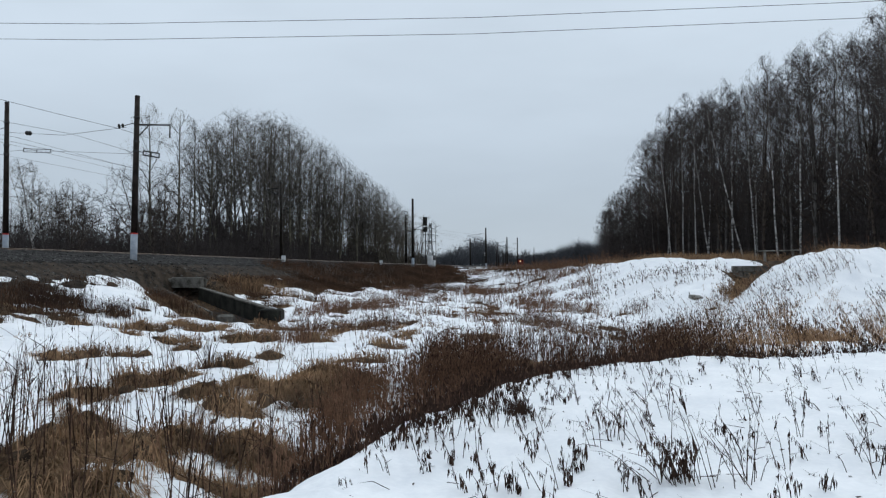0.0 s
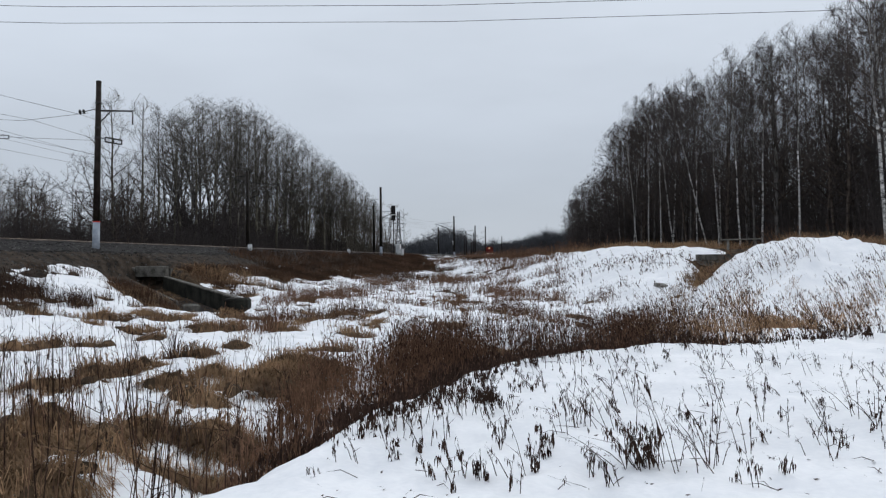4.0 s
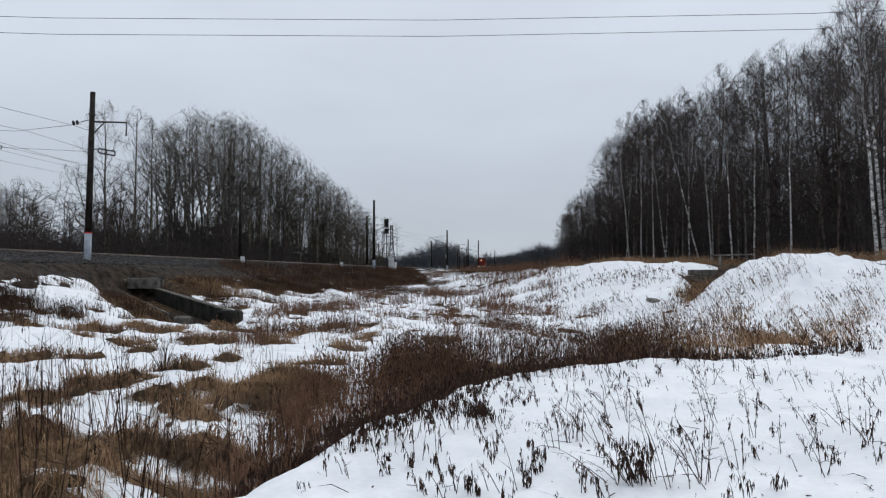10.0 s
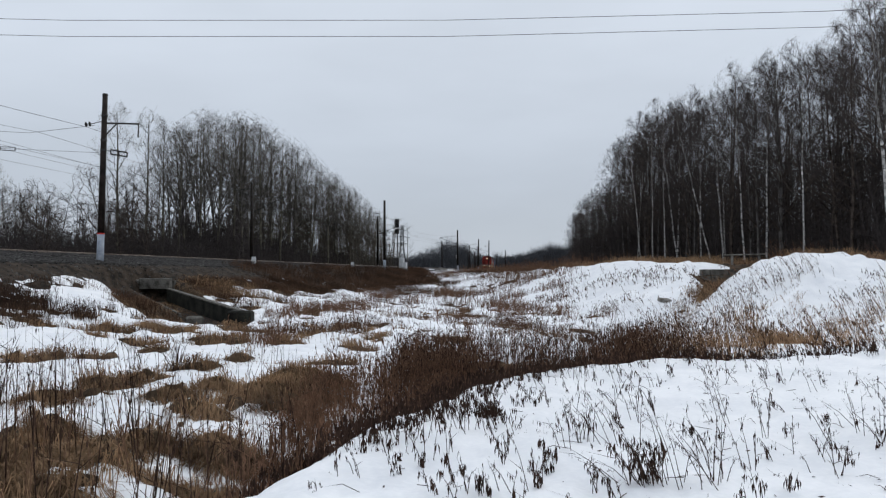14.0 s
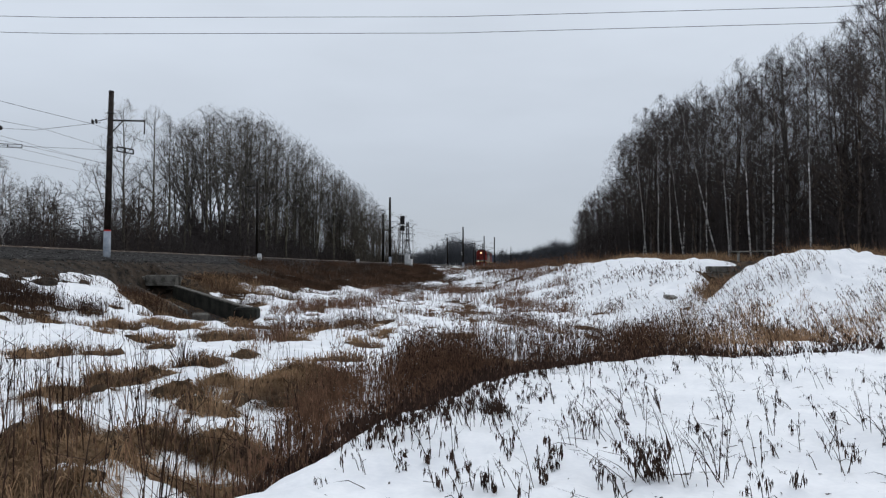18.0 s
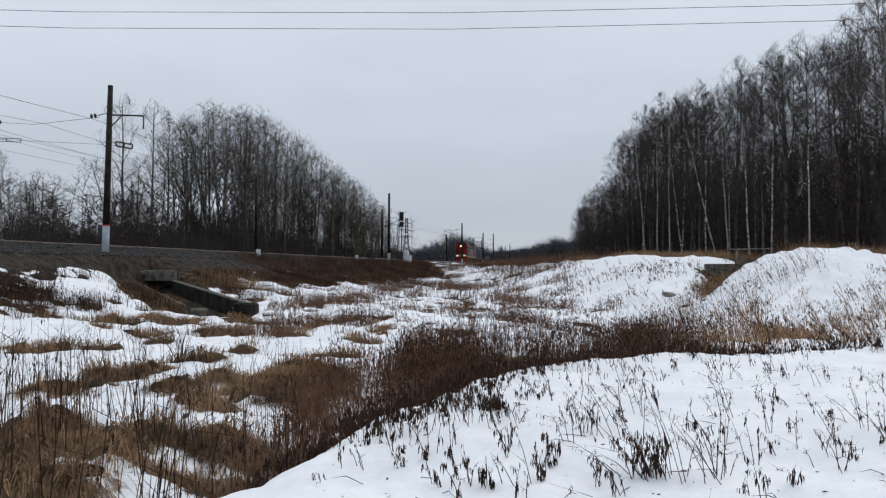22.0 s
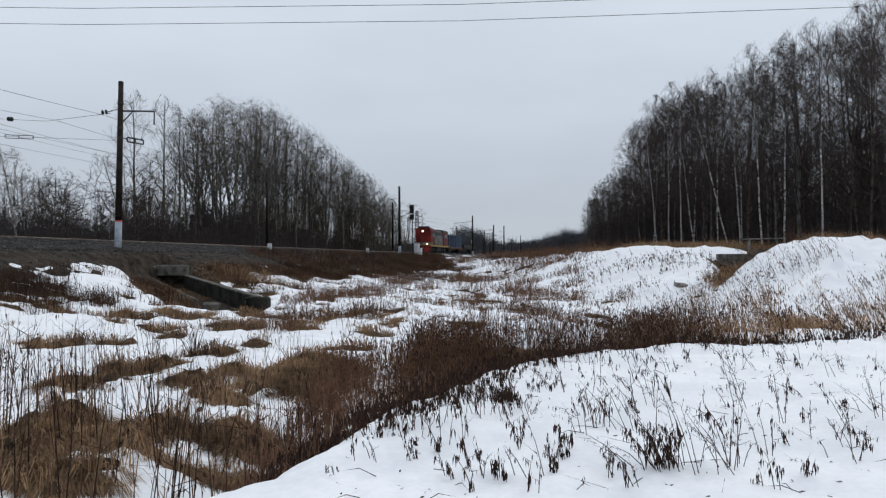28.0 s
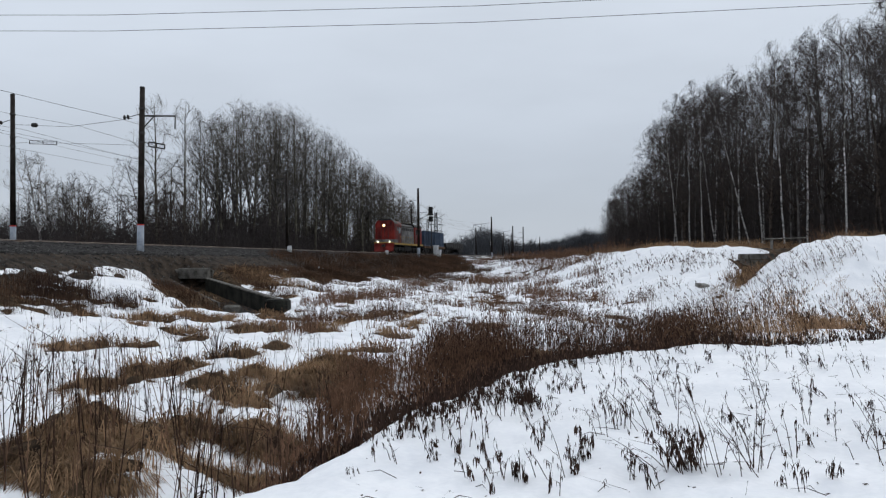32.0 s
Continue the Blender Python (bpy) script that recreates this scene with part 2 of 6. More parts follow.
def ridge_x(y):
    return np.maximum(17.7 - 0.142 * (y - 39), axis_x(y) + 9)


def offset(x, y):
    return (x - axis_x(y)) / np.sqrt(1 + axis_slope(y) ** 2)


def to_segment(x, y, ax, ay, bx, by):
    """Distance to a line from a to b, and how far along it."""
    t = np.clip(((x - ax) * (bx - ax) + (y - ay) * (by - ay)) / ((bx - ax) ** 2 + (by - ay) ** 2), 0, 1)
    return np.hypot(x - ax - t * (bx - ax), y - ay - t * (by - ay)), t


RIDGES = ((17.0, 34.5, 9.0, 24.0), (19.5, 31.5, 12.5, 22.5), (22.5, 30.0, 16.5, 22.5))


def gully(x, y):
    return to_segment(x, y, 17.6, 46.0, 7.0, 30.5)


def flume(x, y):
    return to_segment(x, y, -17.3, 45.7, -10.8, 36.2)


def past_bank(x, y):
    """Distance past the edge of the snow bank; negative on the bank."""
    d = np.full(np.shape(x), 1e9)
    for k in range(len(BANK_X) - 1):
        d = np.minimum(d, to_segment(x, y, BANK_X[k], BANK_Y[k], BANK_X[k + 1], BANK_Y[k + 1])[0])
    return np.where(y > bank_edge(x), d, -d)


# hummocks where the dead grass has come through the snow: x, y and half widths
TUSSOCKS_NEAR = [(-7.0, 15.7, 0.45, 0.7), (-6.3, 13.7, 0.4, 0.6), (-7.5, 13.8, 0.55, 0.8), (-3.4, 14.9, 0.8, 1.2), (-4.1, 12.5, 0.5, 0.7), (-5.1, 14.4, 0.32, 0.5),
                 (-5.2, 9.4, 0.5, 0.7), (-4.7, 8.6, 0.45, 0.55), (-4.3, 10.0, 0.5, 0.7), (-4.1, 9.3, 0.5, 0.6), (-4.0, 11.0, 0.3, 0.45), (-3.3, 11.0, 0.35, 0.55),
                 (-3.4, 13.3, 0.3, 0.45), (-4.8, 15.5, 0.3, 0.4), (-6.3, 12.1, 0.25, 0.35), (-5.7, 11.3, 0.45, 0.4), (-8.7, 12.2, 0.7, 0.7), (-3.2, 16.5, 0.9, 1.3), (-2.4, 15.5, 0.6, 1.0), (-2.6, 13.4, 0.5, 0.8),
                 (-5.9, 9.9, 0.5, 0.5),
                 (-4.1, 8.5, 0.6, 0.6)]
TUSSOCKS_FAR = [(-10.3, 20.1, 0.7, 1.0), (-11.2, 20.0, 0.4, 0.6), (-6.1, 18.9, 0.72, 1.1), (-8.7, 23.1, 0.47, 0.6), (-3.1, 19.7, 0.7, 1.1), (-7.8, 25.8, 1.2, 0.9),
                (-5.5, 20.5, 0.7, 0.8), (-5.6, 26.6, 1.0, 0.9), (-10.3, 24.4, 0.4, 0.5), (-6.8, 36.7, 0.7, 1.1), (-8.2, 34.5, 0.6, 0.9), (-8.7, 30.7, 0.55, 0.6),
                (-9.8, 27.8, 0.5, 0.6), (-2.4, 27.3, 0.6, 0.9), (-2.9, 23.1, 0.6, 0.9), (-9.4, 20.5, 0.46, 0.5), (-6.7, 16.7, 0.3, 0.4),
                (-16.3, 29.3, 1.1, 1.7), (-15.2, 28.0, 0.6, 1.2), (-13.6, 28.6, 0.6, 0.9), (-18.3, 34.5, 0.5, 1.2), (-17.6, 28.2, 1.4, 1.6), (-17.0, 26.2, 1.0, 1.2), (-16.2, 25.6, 0.6, 0.6), (-15.4, 25.4, 1.1, 1.1), (-14.6, 26.4, 0.8, 0.8), (-15.8, 27.0, 1.0, 1.0)]
TUFTS = [(rng.uniform(-15, -1.5), rng.uniform(9, 40), rng.uniform(0.12, 0.34)) for k in range(90)] + [(-3.2, 9.6, 0.4), (-2.9, 9.9, 0.3)]


def hole_at(x, y, small=True):
    """How far a tussock has melted free, 0 to 1."""
    wx, wy = x + 0.6 * fbm(x * 1.3, y * 1.3 + 30, 5), y + 0.85 * fbm(x * 1.3 + 60, y * 1.3, 5)
    hole = np.zeros(np.shape(x))
    spots = TUSSOCKS_NEAR + TUSSOCKS_FAR + [(tx, ty, ta, ta * 1.3) for tx, ty, ta in TUFTS if small]
    for tx, ty, ta, tb in spots:
        hole = np.maximum(hole, np.exp(-((wx - tx) / (ta * 0.75)) ** 2 - ((wy - ty) / (tb * 0.57)) ** 2))
    return hole * (0.9 + 0.25 * fbm(x * 3.1, y * 3.1, 2))


def land(x, y):
    """Height of the soil."""
    x, y = np.asarray(x, float), np.asarray(y, float)
    d = offset(x, y)
    field = -0.8 + 3.0 * step((y - 34) / 151)
    emb = np.interp(d, [-16, -9.5, -7.9, 3.2, 4.2, 5.8, 8.2, 13, 20, 30], [1.9, 2.3, 2.75, 2.75, 2.6, 2.3, 1.4, 0.1, -0.8, -1.6])
    z = np.maximum(field, emb) + 0.15 * np.exp(-np.abs(field - emb) / 0.35)
    z = np.where(d < 3, emb, z)
    hum = fbm(x * 0.55, y * 0.75, 4)
    z = z + (0.16 * hum + 0.05 * fbm(x * 2.1, y * 2.1, 3)) * step((d - 4.5) / 3)
    z = z + 0.16 * fbm(x * 1.0 + 5, y * 0.5, 3) * step((y - 24) / 10) * step((d - 9) / 3)
    rx = ridge_x(y)
    s = step((x - rx + 11 + 1.5 * fbm(x * 0.1, y * 0.1, 2)) / 11)
    g = step((y - 17) / 23)
    top = 2.3 - 0.45 * step((y - 55) / 60) + 0.35 * fbm(x * 0.16 + 40, y * 0.16, 3) + 0.3 * fbm(x * 0.5, y * 0.4, 4) + 0.14 * fbm(x * 1.7, y * 1.3, 3)
    furrow = fbm((x * 15.5 - y * 10.6) * 0.05, (x * 10.6 + y * 15.5) * 0.008, 3) * step((x * 15.5 - y * 10.6 + 214) / 30)
    z = z + (np.maximum(top - z, 0) + 0.42 * furrow) * s * g
    sd, st = to_segment(x, y, 16.8, 36.5, 8.0, 26.0)
    z = z + (0.1 + 0.3 * st) * np.exp(-(sd / 1.8) ** 2)
    for ax, ay, bx, by in RIDGES:
        rd, _ = to_segment(x, y, ax, ay, bx, by)
        z = z + 0.52 * np.exp(-(rd / 0.65) ** 2)
    gd, gt = gully(x, y)
    z = z - (1.5 - 0.9 * gt) * np.exp(-(gd / 2.25) ** 2) - 0.7 * np.exp(-((x - 17.3) / 2.0) ** 4 - ((y - 45.0) / 2.4) ** 2)
    fd, ft = flume(x, y)
    bed = 0.05 - 1.05 * ft
    z = z + np.minimum(bed - z, 0) * (1 - step((fd - 0.95) / 0.7))
    near_side = ((x + 17.3) * 9.5 + (y - 45.7) * 6.5) < 0
    shelf = 0.72 - 0.95 * ft
    z = np.where(near_side & (fd > 0.95), z + np.minimum(shelf - z, 0) * (1 - step((fd - 2.2) / 2.5)) * step((d - 5.8) / 1.6), z)
    z = z + np.minimum(-0.86 - z, 0) * np.exp(-((x + 10.7) / 2.3) ** 4 - ((y - 34.2) / 2.6) ** 4)
    z = z + 0.05 * hole_at(x, y) + (0.28 - 0.13 * step((y - 14) / 10)) * step(1.3 * hole_at(x, y, False))
    e = past_bank(x, y)
    z = z + 0.55 * step((x - 4) / 4) * step((30 - x) / 8) * np.exp(-((e - 3.5) / 4.0) ** 2)
    z = z - 0.45 * np.exp(-((e - 2.6) / 1.5) ** 2) * step((9 - x) / 6)
    b = 1 - step(e / 1.7 + 0.06 * fbm(x * 0.9, y * 0.9, 3))
    bank = 0.08 * fbm(x * 0.35, y * 0.35, 3) + 0.085 * fbm(x * 1.3, y * 1.3, 4) + 0.035 * fbm(x * 4.0, y * 4.0, 2) + 0.012 * fbm(x * 11.0, y * 11.0, 2) + 0.1 * step((x - 2) / 8)
    return b * bank + (1 - b) * z


def snow_depth(x, y):
    """Thickness of the snow; below nought the dead grass shows."""
    x, y = np.asarray(x, float), np.asarray(y, float)
    d = offset(x, y)
    e = past_bank(x, y)
    patch = fbm(x * 0.42, y * 0.55 + 9, 4)
    fine = fbm(x * 1.6 + 3, y * 1.8, 3)
    hole = hole_at(x, y)
    small = fbm(x * 0.95 + 11, y * 1.15, 3)
    broad = fbm(x * 0.9 + 31, y * 0.33, 4)
    base = 0.095 + 0.04 * patch + 0.07 * fine + 0.09 * small - 0.29 * hole + step((y - 20) / 8) * (0.13 * small + 0.07 * broad - 0.015)
    far = step((y - 38) / 30)
    base = base * (1 - far) + far * (0.035 - 0.03 * step((y - 75) / 40) + 0.08 * patch + 0.13 * broad + 0.16 * small)
    emb = step((13.4 - 1.9 * step((y - 44) / 10) + 1.9 * step((y - 50) / 5) + 2.5 * patch - d) / 3)
    near_patch = step((46 - y) / 5) * step((d - 6.9 - 3.3 * (1 - step((y - 31.5) / 2.5)) + 0.8 * patch + 0.5 * fine) / 1.0)
    base = base * (1 - emb) + emb * (near_patch * (0.035 + 0.08 * patch + 0.12 * fine + 0.1 * small - 0.32 * hole) - (1 - near_patch) * (0.14 - 0.1 * patch - 0.26 * broad + 0.4 * step((8.0 - d) / 1.5)))
    rx = ridge_x(y)
    slope = step((x - rx + 12) / 5) * step((y - 20) / 6) * step((rx + 3.5 - x) / 3)
    base = base * (1 - slope) + slope * (0.115 - 0.06 * step((y - 60) / 30) + 0.06 * patch + 0.11 * broad + 0.07 * small)
    top = step((x - rx - 1.5) / 2.5)
    base = base - 0.5 * top * step((y - 40) / 8)
    gd, gt = gully(x, y)
    base = base - 0.45 * np.exp(-(gd / 0.9) ** 2) * np.clip(0.7 - 0.9 * gt + 0.3 * fine, 0, 1) - 0.6 * np.exp(-((x - 17.4) / 1.9) ** 2 - ((y - 45.4) / 2.2) ** 2)
    fd, ft = flume(x, y)
    near_side = ((x + 17.3) * 9.5 + (y - 45.7) * 6.5) < 0
    base = base - 0.6 * (1 - step((fd - 1.2) / 0.5)) - np.where(near_side, 0.5 * (1 - step((fd - 2.5) / 1.6)), 0) * (1 - step((ft - 0.95) / 0.08))
    pd, _ = to_segment(x, y, -17.4, 37.5, -18.1, 40.6)
    base = np.maximum(base, 0.06 + 0.14 * fine + 0.1 * small - 0.1 * (pd / 0.8) ** 2)
    band = step((e - 0.3) / 1.2) * step((6.3 + 3.0 * step((x + 1) / 2) * step((7.5 - x) / 2) - e + 1.5 * fine) / 2.5) * step((8.0 - x) / 2.5) * step((x + 3.6) / 1.5) * step((y - 5.5) / 2.0)
    base = base - band * (0.03 + 0.13 * step((x + 1.5) / 2) + 0.2 * patch + 0.2 * small)
    foot = np.exp(-((e - 4) / 2.2) ** 2) * step((x - 6) / 3) * step((15 - x) / 4)
    base = base - (0.01 + 0.25 * small + 0.15 * fine) * foot
    b = 1 - step((e + 0.3) / 1.0)
    return b * 0.16 + (1 - b) * base


# quick look-ups of height, snow and distance from the bank, on a grid
GX, GY, GS = -70.0, -2.0, 0.25
_gx, _gy = np.meshgrid(GX + GS * np.arange(760), GY + GS * np.arange(1000))
GRIDS = [land(_gx, _gy), snow_depth(_gx, _gy), past_bank(_gx, _gy)]
GRIDS = [g.tolist() for g in GRIDS]


def look_up(k, x, y):
    u, v = (x - GX) / GS, (y - GY) / GS
    i, j = int(u), int(v)
    if not (0 <= i < 759 and 0 <= j < 999):
        return float((land, snow_depth, past_bank)[k](x, y))
    u, v, g = u - i, v - j, GRIDS[k]
    return (g[j][i] * (1 - u) + g[j][i + 1] * u) * (1 - v) + (g[j + 1][i] * (1 - u) + g[j + 1][i + 1] * u) * v


def sheet(name, height, mat, rmax):
    """The land round the standing place as one sheet, finer close by and towards the railway."""
    ang = np.concatenate([np.arange(-46, 46, 0.24), np.arange(50, 310, 5.0)]) * math.pi / 180
    rad = np.concatenate([[0.0, 0.5], 1.021 ** np.arange(0, 130), 14.9 * 1.0115 ** np.arange(0, 190), 131 * 1.06 ** np.arange(0, 42)])
    rad = rad[rad < rmax]
    A, R = np.meshgrid(ang, rad)
    X, Y = R * np.sin(A), R * np.cos(A)
    Z = height(X, Y)
    na, nr = len(ang), len(rad)
    idx = np.arange(na * nr).reshape(nr, na)
    nxt = np.roll(idx, -1, axis=1)
    quads = np.stack([idx[:-1], nxt[:-1], nxt[1:], idx[1:]], -1).reshape(-1, 4)[:, ::-1]
    if name == "snow_cover":
        keep = (Z - land(X, Y)).ravel()[quads].max(1) > -0.03
        quads = quads[keep]
    me = bpy.data.meshes.new(name)
    me.vertices.add(na * nr)
    me.vertices.foreach_set("co", np.stack([X, Y, Z], -1).ravel())
    me.loops.add(quads.size)
    me.loops.foreach_set("vertex_index", quads.ravel().astype(np.int32))
    me.polygons.add(len(quads))
    me.polygons.foreach_set("loop_start", np.arange(0, quads.size, 4, dtype=np.int32))
    me.polygons.foreach_set("use_smooth", np.ones(len(quads), bool))
    me.update(calc_edges=True)
    me.validate()
    me.materials.append(mat)
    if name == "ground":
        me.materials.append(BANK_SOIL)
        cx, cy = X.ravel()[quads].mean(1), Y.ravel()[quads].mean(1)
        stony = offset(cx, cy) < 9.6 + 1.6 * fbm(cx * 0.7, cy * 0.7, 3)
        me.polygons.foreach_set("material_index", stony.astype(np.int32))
    return new(name, me)


ground = tagged(sheet("ground", land, SOIL, 1500), "flat brown land of dead grass and wet soil", "ground", kind="structure")
snow = tagged(sheet("snow_cover", lambda x, y: land(x, y) + np.minimum(snow_depth(x, y), 0.16), SNOW, 400),
              "patchy thawing snow lying on the dead grass", "snow", kind="structure")

# ---- the railway ----
def hz(x, y):
    return look_up(0, x, y)


def strip(name, profile, y0, y1, stepsize, mat, wobble=0.0):
    """A profile of (offset, height) points drawn along the track."""
    ys = np.arange(y0, y1 + 0.1, stepsize)
    P = np.array(profile)
    xa, s = axis_x(ys), axis_slope(ys)
    n = np.sqrt(1 + s * s)
    X = xa[:, None] + P[None, :, 0] / n[:, None]
    Y = ys[:, None] - P[None, :, 0] * (s / n)[:, None]
    Z = np.repeat(P[None, :, 1], len(ys), 0)
    if wobble:
        Z = Z + wobble * (rng.random(Z.shape) - 0.5)
        X = X + wobble * (rng.random(Z.shape) - 0.5)
    k = len(P)
    sh = Shape()
    sh.v = np.stack([X, Y, Z], -1).reshape(-1, 3).tolist()
    sh.f = [(a * k + b, a * k + b + 1, (a + 1) * k + b + 1, (a + 1) * k + b) for a in range(len(ys) - 1) for b in range(k - 1)]
    sh.m = [0] * len(sh.f)
    return sh.mesh(name, mat, smooth=not wobble)


ballast_profile = [(-8.2, 2.6), (-7.4, 2.95), (-6.9, 3.05), (-5.5, 3.05), (-4.2, 3.05), (-2.6, 3.0), (-1.6, 3.05), (0, 3.05), (1.2, 3.05), (1.9, 3.05),
                   (2.3, 2.98), (2.6, 2.9), (2.9, 2.82), (3.3, 2.74), (3.7, 2.7), (4.2, 2.67), (4.7, 2.56), (5.2, 2.47), (5.7, 2.38), (6.0, 2.0), (6.2, 1.4)]
ballast = tagged(new("ballast", strip("ballast", ballast_profile, 8, 140, 0.3, BALLAST, 0.07)),
                 "dark grey crushed stone ballast under the tracks", "ballast", kind="structure")
ballast_far = tagged(new("ballast", strip("ballast", ballast_profile, 140, 900, 3.0, BALLAST, 0.03)),
                     "dark grey crushed stone ballast under the tracks", "ballast", kind="structure")
for base in (0.0, -4.2):
    for side in (-0.76, 0.76):
        c = base + side
        prof = [(c - 0.07, 3.05), (c - 0.07, 3.07), (c - 0.012, 3.09), (c - 0.012, 3.16), (c - 0.037, 3.17), (c - 0.037, 3.2),
                (c + 0.037, 3.2), (c + 0.037, 3.17), (c + 0.012, 3.16), (c + 0.012, 3.09), (c + 0.07, 3.07), (c + 0.07, 3.05)]
        tagged(new("rail", strip("rail", prof, 10, 700, 4.0, STEEL)), "worn brown steel rail on concrete sleepers", "rail", "rails", "structure")

sl = Shape()
for k in range(360):
    y = 14 + 0.56 * k
    s = float(axis_slope(y))
    for base in (0.0, -4.2):
        n = math.hypot(1, s)
        x, yy = float(axis_x(y)) + base / n, y - base * s / n
        ux, uy = 1.35 / n, -1.35 * s / n
        wx, wy = 0.12 * s / n, 0.12 / n
        v = [(x + a * ux + b * wx, yy + a * uy + b * wy, z) for z in (2.95, 3.075) for a, b in ((-1, -1), (1, -1), (1, 1), (-1, 1))]
        sl.add(v, [(4, 5, 6, 7), (0, 1, 5, 4), (1, 2, 6, 5), (2, 3, 7, 6), (3, 0, 4, 7)])
tagged(new("sleepers", sl.mesh("sleepers", CONCRETE)), "grey concrete sleepers bedded in the ballast", "sleeper", kind="stuff")


# masts: round concrete poles with whitewashed feet
def pole_part(z0, z1, ra, rb, sides=12):
    return Shape().tube([(0, 0, z0), (0, 0, (z0 + z1) / 2), (0, 0, z1)], [ra, (ra + rb) / 2, rb], sides)


def insulator(shape, a, b, r=0.07, discs=4):
    a, b = Vector(a), Vector(b)
    shape.tube([a, b], [0.015, 0.015], 5)
    for k in range(discs):
        p, q = a.lerp(b, (k + 0.2) / discs), a.lerp(b, (k + 0.8) / discs)
        shape.tube([p, p.lerp(q, 0.5), q], [0.03, r, 0.03], 7)


def mast(m, height, arm, feeder, group, label, painted=True, reach=4.4):
    """arm: +1 or -1, the side of the track (local x); feeder: a bracket on the other side."""
    t = thing("catenary_mast", m, label, "railway mast", group)
    ringed = painted and (feeder or not arm and height > 10.5)
    if painted:
        part("painted_foot", pole_part(-0.6, 1.45, 0.215, 0.205), WHITEWASH, t, "whitewashed foot of the pole", smooth=True)
    else:
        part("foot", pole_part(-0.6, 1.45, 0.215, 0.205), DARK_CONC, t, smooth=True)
    if ringed:
        part("red_band", pole_part(1.45, 1.53, 0.208, 0.207), RED_BAND, t, "thin red painted ring", smooth=True)
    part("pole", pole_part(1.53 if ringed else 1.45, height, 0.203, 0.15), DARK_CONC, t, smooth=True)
    part("cap", pole_part(height - 0.02, height + 0.06, 0.17, 0.14), IRON, t)
    for zc in (height * 0.66, height * 0.72, height * 0.87):
        part("clamp", pole_part(zc - 0.05, zc + 0.05, 0.2, 0.2), IRON, t)
    if arm:
        a = Shape()
        a.tube([(0, 0, height * 0.86), (arm * 0.9, 0, height * 0.865)], [0.03, 0.03], 5)
        part("tie_rod", a, IRON, t)
        i = Shape()
        insulator(i, (arm * 0.9, 0, height * 0.865), (arm * 1.45, 0, height * 0.85))
        part("insulator", i, IRON, t)
        b = Shape().tube([(0, 0, height * 0.66), (arm * reach, 0, height * 0.83)], [0.06, 0.05], 6)
        b.tube([(arm * 1.45, 0, height * 0.85), (arm * reach, 0, height * 0.83)], [0.035, 0.035], 5)
        part("cantilever", b, IRON, t)
        j = Shape()
        insulator(j, (arm * reach, 0, height * 0.83), (arm * reach, 0, height * 0.77))
        part("insulator", j, IRON, t)
        g = Shape().tube([(arm * 0.7, 0, height * 0.655), (arm * (reach + 0.4), 0, height * 0.62)], [0.028, 0.022], 5)
        part("registration_arm", g, IRON, t)
    if arm > 0:
        c = Shape().tube([(-arm * 2.2, 0, height * 0.93), (arm * 0.3, 0, height * 0.95)], [0.05, 0.05], 5)
        c.tube([(0, 0, height * 0.84), (-arm * 1.9, 0, height * 0.93)], [0.045, 0.04], 5)
        part("crossarm", c, IRON, t)
    if feeder:
        b = Shape().tube([(0, 0, height * 0.825), (-feeder * 2.3, 0, height * 0.816), (-feeder * 2.3, 0, height * 0.735)], [0.06, 0.055, 0.05], 5)
        b.tube([(0, 0, height * 0.74), (-feeder * 0.85, 0, height * 0.82)], [0.04, 0.04], 5)
        part("feeder_bracket", b, IRON, t)
        j = Shape()
        for dz in (0.0, -0.26):
            j.tube([(-feeder * 0.5, 0.0, height * 0.662 + dz), (-feeder * 1.6, 0.0, height * 0.642 + dz)], [0.045, 0.045], 5)
        for fx in (0.5, 1.05, 1.6):
            j.tube([(-feeder * fx, 0, height * 0.671 - fx * 0.18), (-feeder * fx, 0, height * 0.671 - fx * 0.18 - 0.26)], [0.045, 0.045], 5)
        j.tube([(0, 0, height * 0.667), (-feeder * 0.5, 0.0, height * 0.65)], [0.025, 0.025], 5)
        part("spacer_frame", j, IRON, t)
    if not arm:
        i = Shape()
        i.tube([(0, 0, height * 0.84), (-0.85, 0, height * 0.822)], [0.025, 0.025], 5)
        insulator(i, (-0.85, 0, height * 0.822), (-1.35, 0, height * 0.818), 0.16, 2)
        part("insulator", i, IRON, t)
    return t


def track_point(y, d):
    s = float(axis_slope(y))
    n = math.hypot(1, s)
    return float(axis_x(y)) + d / n, y - d * s / n, -math.degrees(math.atan(s))


NEAR_LABEL = "dark weathered concrete catenary mast with whitewashed foot"
for y, d, high, arm, feeder, lean in ((47.0, 4.4, 10.0, 0, 1, 1.2), (111.0, 5.15, 10.0, 0, 0, 0), (175.0, 3.0, 9.5, -1, 0, 0), (212.0, 2.2, 9.1, -1, 0, 0), (227.0, 3.2, 9.5, 0, 0, 0.6), (318.0, 5.0, 9.5, 0, 0, 0), (385, 2.6, 9.5, 0, 0, 0), (430, -2.1, 11, 0, 0, 0.5), (452, 2.6, 9.5, 0, 0, 0)):
    x, yy, rz = track_point(y, d)
    near = 1 if y < 60 else 0
    mast(pose(x, yy, 2.72 if near else 2.4, 0, lean, rz), high, arm, -1 if near else 0, "near row of masts", NEAR_LABEL, reach=4.2)
